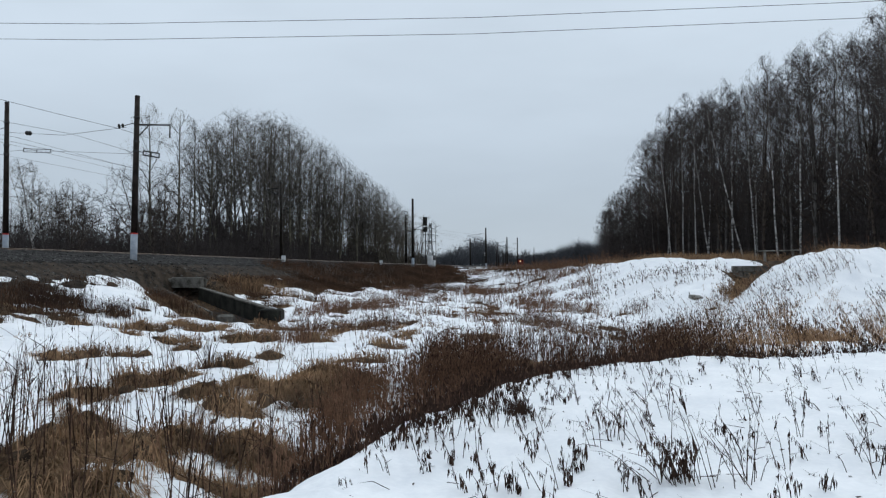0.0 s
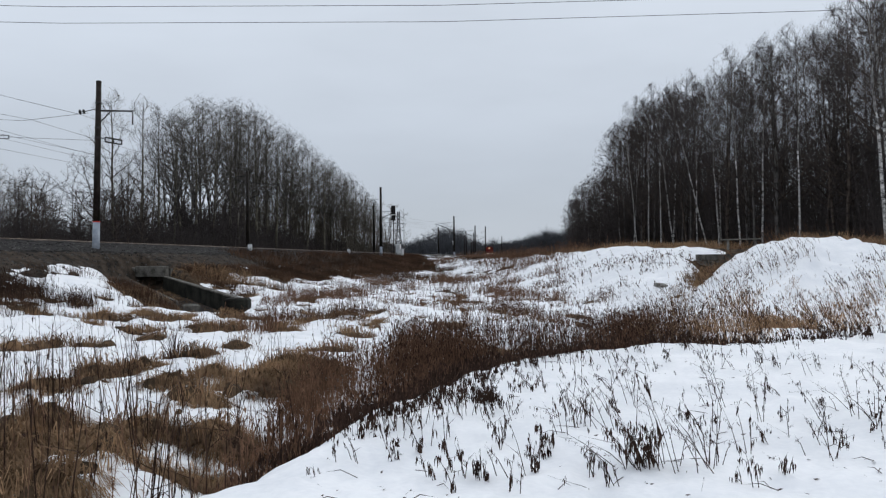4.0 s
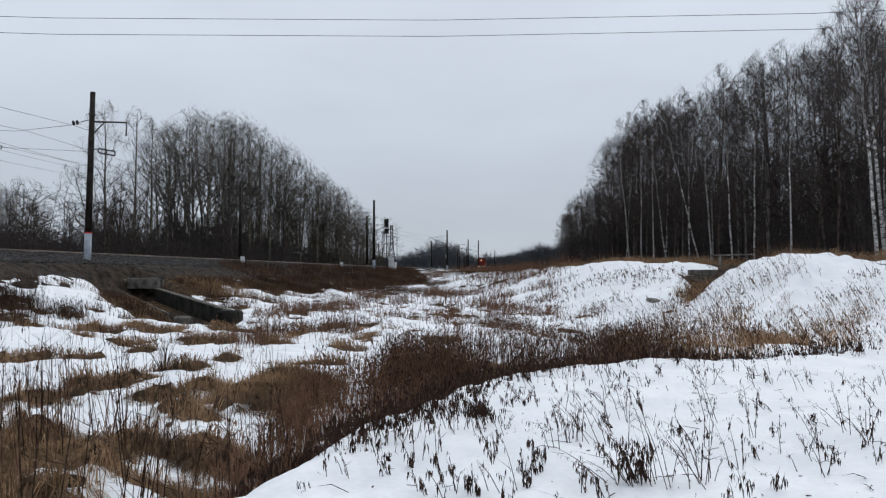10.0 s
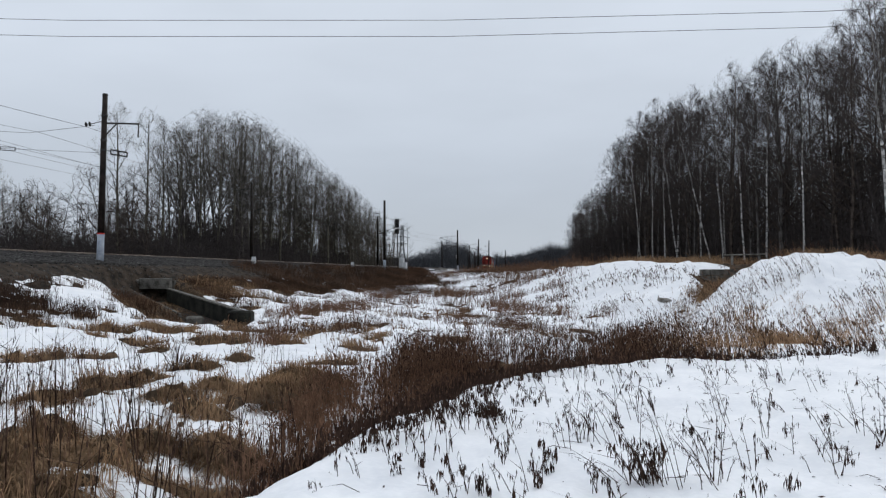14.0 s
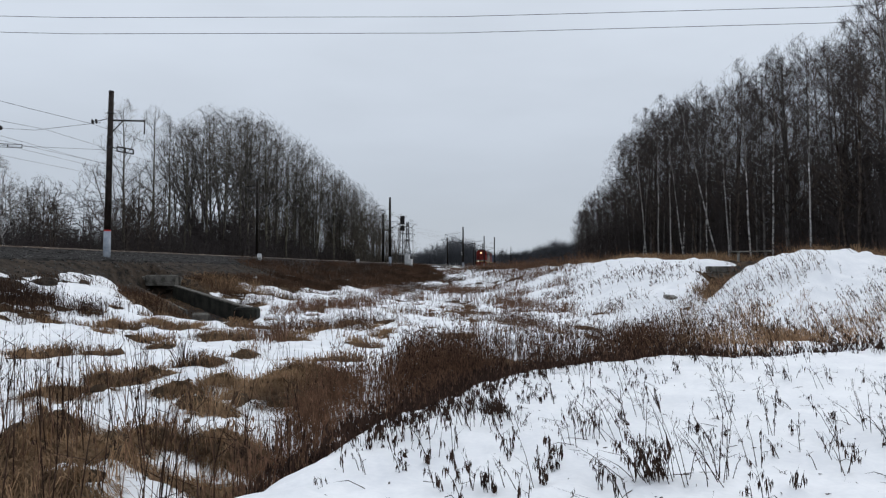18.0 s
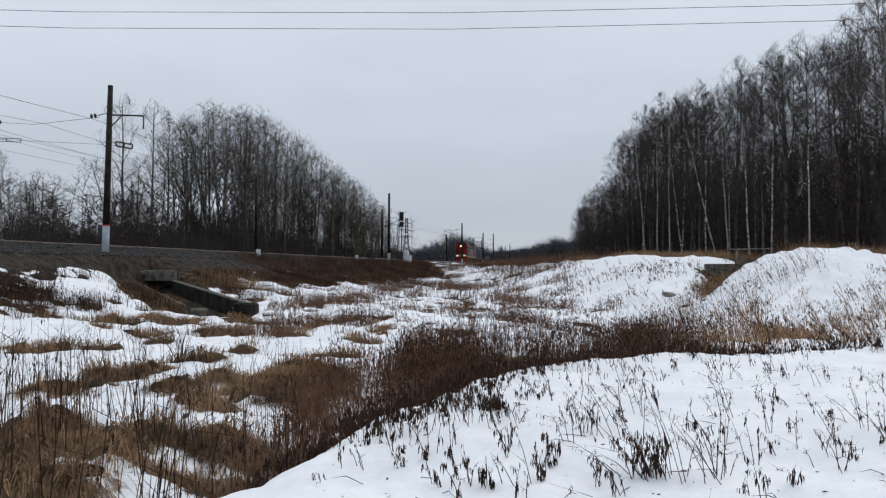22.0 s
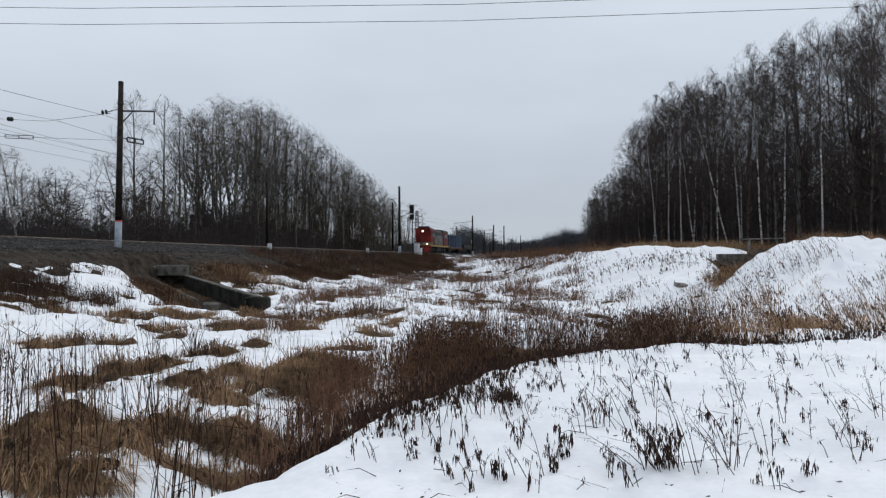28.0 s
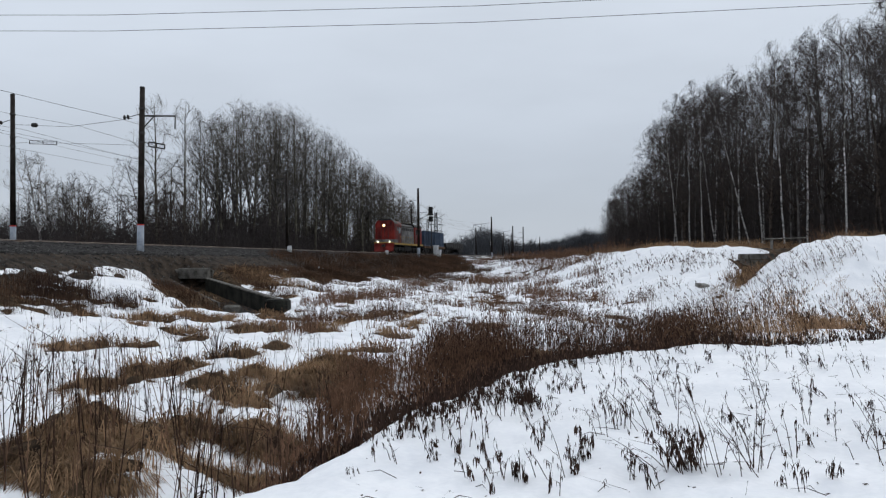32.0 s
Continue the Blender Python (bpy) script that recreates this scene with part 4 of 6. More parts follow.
for ye in (6.8, -6.8):
    part("coupler", Shape().box(-0.18, 0.18, min(ye, ye * 1.07), max(ye, ye * 1.07), 0.9, 1.15, 0, 0.04), IRON, wagon)

boxes = []
for yc in (3.25, -3.25):
    c = thing("shipping_container", pose(0, 0, 0), "blue ribbed steel shipping container riding on the wagon", "container", "containers")
    c["ride"] = yc
    part("shell", Shape().box(-1.17, 1.17, -2.95, 2.95, 0.08, 2.5), BLUE, c)
    for sx in (-1.19, 1.19):
        part("corner_post", Shape().box(sx - 0.06, sx + 0.06, 2.87, 3.03, 0, 2.59), BLUE, c)
        part("corner_post", Shape().box(sx - 0.06, sx + 0.06, -3.03, -2.87, 0, 2.59), BLUE, c)
        part("top_rail", Shape().box(sx - 0.05, sx + 0.05, -2.87, 2.87, 2.48, 2.59), BLUE, c)
        part("bottom_rail", Shape().box(sx - 0.05, sx + 0.05, -2.87, 2.87, 0, 0.14), BLUE, c)
        ribs = Shape()
        for k in range(20):
            yy = -2.75 + k * 0.285
            ribs.add([(sx * 0.985, yy, 0.14), (sx * 1.015, yy + 0.05, 0.14), (sx * 1.015, yy + 0.13, 0.14), (sx * 0.985, yy + 0.18, 0.14),
                      (sx * 0.985, yy, 2.48), (sx * 1.015, yy + 0.05, 2.48), (sx * 1.015, yy + 0.13, 2.48), (sx * 0.985, yy + 0.18, 2.48)],
                     [(0, 1, 5, 4), (1, 2, 6, 5), (2, 3, 7, 6)])
        part("side_corrugation", ribs, BLUE, c)
    for ye in (-2.99, 2.99):
        part("end_panel", Shape().box(-1.12, 1.12, min(ye, ye * 0.985), max(ye, ye * 0.985), 0.14, 2.48), BLUE, c)
    boxes.append(c)

flat = thing("flat_wagon", pose(0, 0, 0), "empty dark flat wagon with low stakes and side boards", "freight wagon", "wagons")
part("deck", Shape().box(-1.4, 1.4, -6.6, 6.6, 1.05, 1.35, 0, 0.04), BLACKP, flat)
part("centre_sill", Shape().box(-0.3, 0.3, -5, 5, 0.6, 1.05), BLACKP, flat)
for sx in (-1.42, 1.42):
    for k in range(8):
        part("side_board", Shape().box(sx - 0.03, sx + 0.03, -6.5 + k * 1.64, -5.0 + k * 1.64, 1.3, 2.1), BLACKP, flat)
        part("stake", Shape().box(sx - 0.05, sx + 0.05, -6.4 + k * 1.64, -6.28 + k * 1.64, 1.0, 2.2), IRON, flat)
for ye in (-6.62, 6.62):
    part("end_board", Shape().box(-1.35, 1.35, ye - 0.03, ye + 0.03, 1.3, 2.1), BLACKP, flat)
    part("coupler", Shape().box(-0.18, 0.18, min(ye, ye * 1.08), max(ye, ye * 1.08), 0.9, 1.15, 0, 0.04), IRON, flat)
bogie(flat, 4.85, 2, 1.85)
bogie(flat, -4.85, 2, 1.85)

# ---- trees ----
def tree(seed, height, style, rich=1.0, twig_r=0.008, low=0.3, stout=1.0, broad=1.0, lean=0.05):
    """Trunk and crown of a bare tree, held inside a rounded outline. birch: fine, with hanging twigs; aspen: steep forks."""
    r = random.Random(seed)
    trunk, crown = Shape(), Shape()
    birch = style == "birch"
    wide = height * (0.19 if birch else 0.235) * broad
    base_r = height * (0.0066 if birch else 0.0085) * stout
    n = 12
    size = min(max(height / 20, 0.45), 1.0)
    pts, rad = [], []
    x = y = 0.0
    lx, ly = r.uniform(-lean, lean), r.uniform(-lean, lean)
    for i in range(n + 1):
        t = i / n
        pts.append(Vector((x, y, t * height * 0.96)))
        rad.append(base_r * (1 - t) ** 0.8 + 0.012)
        x += height / n * (lx * (1 - 0.6 * t) + r.uniform(-0.04, 0.04))
        y += height / n * (ly * (1 - 0.6 * t) + r.uniform(-0.04, 0.04))
    pts[0].z = -0.4
    trunk.tube(pts[:7], rad[:7], 7)
    trunk.tube(pts[6:], rad[6:], 6, 1)

    def spine(t):
        f = min(max(t, 0.0), 0.999) * n
        i = int(f)
        return pts[i].lerp(pts[i + 1], f - i), rad[i]

    def reach(t):
        """Half width of the crown at a part of the height."""
        u = min(max((t - low) / (1.0 - low), 0.0), 1.0)
        return wide * math.sin(math.pi * min(u ** (0.95 if birch else 1.15), 1.0)) ** (0.6 if birch else 0.5) if 0 < u < 1 else 0.0

    def inside(p):
        """Draws a point back to the crown's outline."""
        p.z = min(p.z, height)
        c, w = spine(p.z / height)[0], max(reach(p.z / height), 0.5)
        d = math.hypot(p.x - c.x, p.y - c.y)
        if d > w * 1.12:
            w *= r.uniform(0.75, 1.12)
            p.x, p.y = c.x + (p.x - c.x) * w / d, c.y + (p.y - c.y) * w / d
        return p

    def bough(s, end, r0, r1, up):
        bend = s.lerp(end, 0.5) + Vector((0, 0, up))
        path = []
        for j in range(6):
            u = j / 5
            p = s * (1 - u) ** 2 + bend * 2 * u * (1 - u) + end * u * u
            path.append(p + Vector((r.gauss(0, 0.08), r.gauss(0, 0.08), r.gauss(0, 0.08))) * (0 < j < 5))
        crown.tube(path, [r0 + (r1 - r0) * j / 5 for j in range(6)], 4, tip=True)
        return path

    def on(path, u):
        f = min(u, 0.999) * 5
        i = int(f)
        return path[i].lerp(path[i + 1], f - i), (path[i + 1] - path[i]).normalized()

    def spray(path, count):
        """Branchlets and fine twigs along a bough."""
        for j in range(count):
            q, tan = on(path, 0.2 + 0.8 * (j + r.random()) / count)
            d = (tan * 0.8 + Vector((r.gauss(0, 0.55), r.gauss(0, 0.55), r.gauss(0.15, 0.35)))).normalized()
            m = inside(q + d * r.uniform(0.6, 1.9) * size)
            crown.tube([q, q.lerp(m, 0.5) + Vector((0, 0, 0.06)), m], [0.017, 0.011, 0.004], 3, tip=True)
            for i in range(int(5 * rich)):
                b = q.lerp(m, r.uniform(0.15, 1.0))
                e = inside(b + (d * 0.6 + Vector((r.gauss(0, 0.5), r.gauss(0, 0.5), r.gauss(0.1, 0.4)))).normalized() * r.uniform(0.45, 1.2) * size)
                crown.sliver(b, e, twig_r * 1.3, r, 1)
                for k in range(3):
                    a = b.lerp(e, r.uniform(0.2, 1.0))
                    if birch:
                        w = Vector((r.gauss(0, 0.4), r.gauss(0, 0.4), r.gauss(-0.3, 0.6))) * r.uniform(0.4, 1.3) * size
                    else:
                        w = Vector((r.gauss(0, 0.45), r.gauss(0, 0.45), r.gauss(0.4, 0.35))) * r.uniform(0.4, 1.1) * size
                    crown.sliver(a, a + w, twig_r, r, 1)

    axes = []
    if not birch:
        for k in range(r.choice((3, 4, 4))):
            t0 = r.uniform(max(low - 0.08, 0.12), 0.5)
            s, w = spine(t0)
            t1, a = r.uniform(0.8, 0.94), k * 1.9 + r.uniform(-0.5, 0.5)
            c = spine(t1)[0]
            o = max(reach(t1), wide * 0.5) * r.uniform(0.6, 1.0)
            path = bough(s, Vector((c.x + o * math.cos(a), c.y + o * math.sin(a), t1 * height)), w * 0.62, 0.02, -0.02 * height)
            axes.append((path, w * 0.62, 7))
    main = [spine(low * 0.9 + (0.98 - low * 0.9) * j / 5)[0] for j in range(6)]
    axes.append((main, base_r * 0.6, 22 if birch else 10))
    for path, w, count in axes:
        for k in range(count):
            u = 0.06 + 0.92 * (k + r.random()) / count
            s, tan = on(path, u)
            t1 = min(s.z / height + r.uniform(0.1, 0.24) * (1.15 - 0.5 * u), r.uniform(0.9, 1.0))
            a = k * 2.4 + r.uniform(-0.7, 0.7)
            c = spine(t1)[0]
            o = reach(t1) * r.uniform(0.7, 1.12)
            end = inside(Vector((c.x * 0.6 + s.x * 0.4 + o * math.cos(a), c.y * 0.6 + s.y * 0.4 + o * math.sin(a), t1 * height)))
            bough_path = bough(s, end, max(w * (1 - u) * 0.85, 0.028), 0.008, -0.1 if birch else -0.25)
            spray(bough_path, int((7 if birch else 6) * (0.6 + 0.4 * rich)))
    spray([main[3].lerp(main[5], j / 5) for j in range(6)], 8)
    return trunk, crown


def tree_kind(name, seed, height, style, bark, limb, twig, label, group, *form, **more):
    tr, cr = tree(seed, height, style, *form, **more)
    t = thing(name, pose(0, 0, -100), label, "tree", group)
    part("trunk", tr, [bark, UPPER_BIRCH if bark is BIRCH else bark], t, smooth=True)
    part("crown", cr, [limb, twig], t)
    t["tall"] = height
    return t


WHITE_BIRCH = "tall bare birch with white bark at the forest edge"
DARK_BIRCH = "tall bare tree with dark bark at the forest edge"
white_birches = [tree_kind("birch_tree", 11 + k, 21, "birch", BIRCH, BARK, TWIG, WHITE_BIRCH, "birches", 1.0, 0.005, 0.24, 0.72, 1.0, 0.07) for k in range(3)]
dark_birches = [tree_kind("forest_tree", 15 + k, 22, "birch", (BARK, GREY_BARK, BARK)[k], BARK, TWIG, DARK_BIRCH, "forest trees", 1.25, 0.0065, 0.12, 0.95, 1.2, 0.09) for k in range(3)]
thin_trees = [tree_kind("forest_tree", 31 + k, 19, "birch", (GREY_BARK, BARK, BARK)[k], BARK, TWIG, "slender bare tree inside the dark forest", "forest trees", 0.6, 0.011, 0.12, 0.8, 1.1, 0.09) for k in range(3)]
aspens = [tree_kind("aspen_tree", 51 + k, 23, "aspen", ASPEN, GREY_BARK, TWIG2, "tall bare aspen with grey-green bark behind the railway", "aspens", 0.82, 0.0068, (0.24, 0.3, 0.2, 0.34)[k]) for k in range(4)]
slim_aspens = [tree_kind("aspen_tree", 61 + k, 22, "birch", ASPEN, GREY_BARK, TWIG2, "slim bare aspen with pale trunk behind the railway", "aspens", 0.85, 0.006, 0.26, 1.4, 0.95) for k in range(2)]
small_birches = [tree_kind("young_birch", 71 + k, 10 + 1.5 * k, "aspen", BIRCH, UPPER_BIRCH, TWIG2, "young bare birch with white limbs behind the railway", "young birches", 0.7, 0.006, 0.25, 1.3) for k in range(2)]
low_trees = [tree_kind("low_tree", 81 + k, 10, "aspen", BARK, BARK, TWIG, "low bare spreading tree behind the railway", "low trees", 0.6, 0.006, 0.15, 1.0, 1.25) for k in range(2)]


def plant(kinds, x, y, high, r, tilt=None):
    k = r.choice(kinds)
    size = high / k["tall"]
    c = copy_thing(k, pose(x, y, hz(x, y), r.uniform(-2, 2), r.uniform(-2.5, 2.5) if tilt is None else tilt, r.uniform(0, 360) if tilt is None else 0))
    c.scale = (size, size, size)
    return c


rt = random.Random(3)
# right-hand forest: the tree tops rise towards the standing place; slope to the side, and rise over the eye
EDGE_S = [0.16, 0.19, 0.218, 0.23, 0.256, 0.2785, 0.315, 0.3526, 0.382, 0.449, 0.486, 0.523, 0.56, 0.62]
EDGE_R = [0.07, 0.112, 0.124, 0.172, 0.208, 0.230, 0.246, 0.2615, 0.288, 0.296, 0.328, 0.355, 0.375, 0.38]


def edge_height(x, y):
    return float(np.interp(x / y, EDGE_S, EDGE_R)) * y + 1.6 - hz(x, y)


for k in range(38):
    y = 58.5 + 2.75 * k + rt.uniform(-1, 1)
    x = 31.4 + rt.uniform(-0.8, 2.2) + max(0, 66 - y) * 0.25
    plant(dark_birches if k % 6 else white_birches, x, y, edge_height(x, y) * rt.uniform(0.82, 1.02), rt)
for row in range(3):
    for k in range(18 - 2 * row):
        y = 54 + (6.6 + row) * k + rt.uniform(-2, 2)
        x = 36 + row * 4.5 + rt.uniform(-2, 2)
        plant(dark_birches if row < 1 else thin_trees, x, y, edge_height(x, y) * rt.uniform(0.76, 0.95), rt)
for k in range(26):
    t = k / 25
    x, y = 32 + 26 * t + rt.uniform(-2, 9), 160 + 190 * t + rt.uniform(-3, 3)
    plant(thin_trees, x, y, max(edge_height(x, y), 15) * rt.uniform(0.85, 1.0), rt)
# white trunks that stand forward along the edge: slope to the side, distance, tilt
for s, y, tilt in ((0.391, 77, 0), (0.468, 64.5, 1), (0.35, 86, -11), (0.363, 84, -2), (0.334, 92, 2), (0.305, 100, -4), (0.286, 105, 1), (0.27, 111, 2), (0.256, 117, -3)):
    plant(white_birches, s * y, y, edge_height(s * y, y) * rt.uniform(0.86, 0.96), rt, tilt)
for k in range(8):
    y = 60 + 2.0 * k + rt.uniform(-1, 1)
    x = y * rt.uniform(0.49, 0.6)
    plant(dark_birches, x, y, edge_height(x, y) * rt.uniform(0.8, 0.96), rt)
for k in range(5):
    y = 66 + 5.4 * k + rt.uniform(-1, 1)
    x = y * rt.uniform(0.44, 0.57)
    plant(dark_birches, x, y, edge_height(x, y) * rt.uniform(0.88, 1.0), rt)
# two stout white birches stand forward at the edge
for seed, x, y, h in ((91, 30.3, 52.0, 19.0), (92, 31.2, 52.6, 20.0)):
    nb = tree_kind("birch_tree", seed, h, "birch", BIRCH, BARK, TWIG, "stout white birch with black-flecked bark at the forest edge", "birches", 0.9, 0.0055, 0.36, 1.05)
    nb.matrix_basis = pose(x, y, hz(x, y), 0, -3.5, 0)
# grove behind the railway: a rounded outline that falls away along the line
GROVE_S = [-0.5, -0.435, -0.40, -0.36, -0.336, -0.31, -0.262, -0.2326, -0.1956, -0.166, -0.136, -0.107, -0.088]
GROVE_R = [0.2, 0.235, 0.225, 0.212, 0.214, 0.224, 0.222, 0.2, 0.178, 0.153, 0.13, 0.1, 0.075]


def behind(s, d):
    """A place behind the railway, d from the near track, along a line of sight of slope s."""
    y = 80.0
    while float(axis_x(y)) - d < s * y and y < 240:
        y += 0.5
    return s * y, y


def grove_height(x, y):
    return float(np.interp(x / y, GROVE_S, GROVE_R)) * y + 1.6 - hz(x, y)


for s, d, kinds, tall in ((-0.432, 24, slim_aspens, 1.0), (-0.397, 25, slim_aspens, 1.0), (-0.372, 26, slim_aspens, 0.98), (-0.352, 25, aspens, 0.93), (-0.343, 29, aspens, 0.9), (-0.362, 31, aspens, 0.85), (-0.417, 30, slim_aspens, 0.66), (-0.385, 32, slim_aspens, 0.7)):
    x, y = behind(s, d)
    plant(kinds, x, y, grove_height(x, y) * tall, rt)
for d, count in ((24, 13), (29, 14), (36, 10)):
    for k in range(count):
        s = -0.335 + 0.235 * (k + rt.uniform(-0.35, 0.35)) / (count - 1)
        x, y = behind(s, d)
        y += rt.uniform(-2, 2)
        plant(aspens, x, y, grove_height(x, y) * rt.uniform(0.92, 1.0), rt)
for k in range(9):
    x, y = behind(-0.155 + 0.0085 * k, 19 + rt.uniform(0, 7))
    plant(aspens, x, y, grove_height(x, y) * rt.uniform(0.9, 1.0), rt)
# low trees on the open ground before the grove
for x, y, h, tilt in ((-44.2, 75.5, 12.0, -9), (-48.5, 84, 10.5, -3), (-57, 104, 12, 2), (-51, 98, 10, -2), (-62, 110, 12.5, 3), (-66, 118, 12, -3)):
    plant(small_birches, x, y, h, rt, tilt)
for x, y, h, tilt in ((-43.4, 80.5, 10.2, 1), (-40.6, 93.5, 14.0, -14), (-38.5, 94, 12.0, -6), (-39.6, 75, 7.0, 4), (-47, 90, 8.5, 3), (-36.6, 86, 8.5, -4), (-52, 92, 8, 0), (-36.5, 92, 10, 5)):
    plant(low_trees, x, y, h, rt, tilt)
for t in white_birches + dark_birches + thin_trees + aspens + slim_aspens + small_birches + low_trees:
    for o in (*t.children_recursive, t):
        bpy.data.objects.remove(o)


def thicket(name, n, spot, hmin, hmax, mat, label, seed, r0=0.02):
    """Brushwood: many thin forked stems."""
    r = random.Random(seed)
    sh = Shape()
    for k in range(n):
        x, y = spot(r)
        z = hz(x, y) - 0.1
        h = r.uniform(hmin, hmax)
        lx, ly = r.gauss(0, 0.12), r.gauss(0, 0.12)
        p = [(x, y, z), (x + lx * h * 0.4, y + ly * h * 0.4, z + h * 0.5), (x + lx * h, y + ly * h, z + h)]
        sh.tube(p, [r0, r0 * 0.7, 0.004], 3, tip=True)
        for j in range(9):
            t = r.uniform(0.25, 0.98)
            q = Vector(p[0]).lerp(Vector(p[2]), t)
            e = q + Vector((r.gauss(0, 0.16), r.gauss(0, 0.16), r.uniform(0.05, 0.25))) * h * 0.8
            sh.sliver(q, e, r0 * 0.5, r)
    return tagged(new(name, sh.mesh(name, mat)), label, "brushwood", kind="stuff")


def behind_track(y0, y1, d0, d1, limit=0.445):
    def spot(r):
        while True:
            x, y, _ = track_point(r.uniform(y0, y1), -r.uniform(d0, d1))
            if x > -limit * y or y < 100:
                return x, y
    return spot


thicket("brushwood", 7000, behind_track(40, 110, 26, 52), 2.2, 6.2, TWIG, "low bare brushwood on the open ground", 4, 0.03)
thicket("brushwood", 7500, behind_track(85, 225, 20, 38), 1.6, 6.8, TWIG, "dense bare brushwood under the grove", 5, 0.034)
thicket("brushwood", 3600, behind_track(60, 125, 18, 34, 0.6), 2.0, 5.5, TWIG, "dense bare brushwood at the near end of the grove", 7, 0.03)
thicket("brushwood", 6000, lambda r: (32.5 + abs(r.gauss(0, 10)), r.uniform(56, 170)), 2.0, 6.0, TWIG, "dense bare brushwood inside the forest", 6, 0.03)


def deep_forest(name, n, spot, h0, h1, label, seed, mat=BARK):
    """Whole bare trees far inside a wood, trunk, boughs and twigs."""
    r = random.Random(seed)
    sh = Shape()
    for k in range(n):
        x, y = spot(r)
        z, h = hz(x, y) - 0.2, r.uniform(h0, h1)
        top = (x + r.gauss(0, 1.0), y + r.gauss(0, 1.0), z + h)
        sh.tube([(x, y, z), top], [0.12, 0.012], 4)
        for j in range(15):
            t = r.uniform(0.15, 0.93)
            q = Vector((x, y, z)).lerp(Vector(top), t)
            e = q + Vector((r.gauss(0, 0.11), r.gauss(0, 0.11), r.uniform(0.05, 0.17))) * h * (1.15 - 0.7 * t)
            sh.tube([q, e], [0.035, 0.006], 3, tip=True)
            for i in range(18):
                p = q.lerp(e, r.uniform(0.2, 1))
                f = p + Vector((r.gauss(0, 0.65), r.gauss(0, 0.65), r.uniform(-0.5, 0.9)))
                sh.sliver(p, f, 0.015, r)
    return tagged(new(name, sh.mesh(name, mat)), label, "woods", kind="stuff")


deep_forest("deep_forest", 760, lambda r: (34 + 34 * r.random() ** 1.3, 48 + 150 * r.random() ** 1.3), 9, 17, "dark crowded trunks deep in the forest", 14, TWIG)
deep_forest("deep_forest", 150, behind_track(112, 222, 30, 60, 0.29), 12, 20, "dark crowded trunks deep in the grove", 15, TWIG2)


deep_forest("deep_forest", 100, behind_track(118, 180, 26, 45, 0.29), 15, 24, "bare trees crowded in the middle of the grove", 17, TWIG2)
deep_forest("deep_forest", 90, lambda r: (r.uniform(32.5, 46), r.uniform(88, 160)), 12, 19, "bare trees crowded behind the forest edge", 18, TWIG)
deep_forest("deep_forest", 300, behind_track(86, 150, 23, 46, 0.46), 5, 11.5, "low crowded bare trees under the near end of the grove", 19, TWIG)
deep_forest("deep_forest", 150, lambda r: (r.uniform(28, 40), r.uniform(125, 180)), 7, 14, "bare trees crowded at the far corner of the forest", 20, TWIG)
deep_forest("deep_forest", 110, lambda r: (lambda y: (y * r.uniform(-0.36, -0.27), y))(r.uniform(112, 150)), 7, 12, "low bare trees crowded at the foot of the grove", 21, TWIG)
deep_forest("deep_forest", 110, behind_track(160, 203, 15, 34), 9, 16, "dark crowded trunks at the far end of the grove", 16, TWIG2)


def far_wood(n, spot, h0, h1, seed, label, base=2.0):
    """Distant bare trees with rounded crowns; their haze is painted into the colour."""
    r = random.Random(seed)
    sh = Shape()
    for k in range(n):
        x, y, hs = spot(r)
        h = r.uniform(h0, h1) * hs * (1 + 0.3 * float(fbm(x * 0.06, 3.0, 2)))
        sh.tube([(x, y, base), (x, y, base + h * 0.75)], [0.14, 0.05], 3, tip=True)
        w = h * r.uniform(0.22, 0.36)
        for j in range(38):
            z0 = h * r.uniform(0.15, 0.7)
            a, u = r.uniform(0, 6.28), r.random() ** 0.5
            zt = z0 + (h - z0) * r.uniform(0.25, 1.0) * (1 - 0.35 * u)
            p = (x + 0.2 * w * u * math.cos(a), y + 0.2 * w * u * math.sin(a), base + z0)
            sh.tube([p, (x + w * u * math.cos(a), y + w * u * math.sin(a), base + zt)], [0.09, 0.02], 3, tip=True)
    return tagged(new("far_woods", sh.mesh("far_woods", HAZED_WOODS)), label, "woods", kind="stuff")


far_wood(360, lambda r: ((lambda y, u: (y * (-0.085 + 0.15 * u), y, 0.55 + 0.9 * math.exp(-((u - 0.6) / 0.22) ** 2)))(r.uniform(420, 560), r.random())), 13, 22, 8, "grey bare woods in the distance beside the railway, haze in their colour")
far_wood(520, lambda r: ((lambda y, u: (y * (0.06 + 0.13 * u), y, 0.75 + 0.7 * u))(r.uniform(480, 620), r.random())), 13, 19, 9, "dark line of distant bare woods, haze in their colour", 4.0)

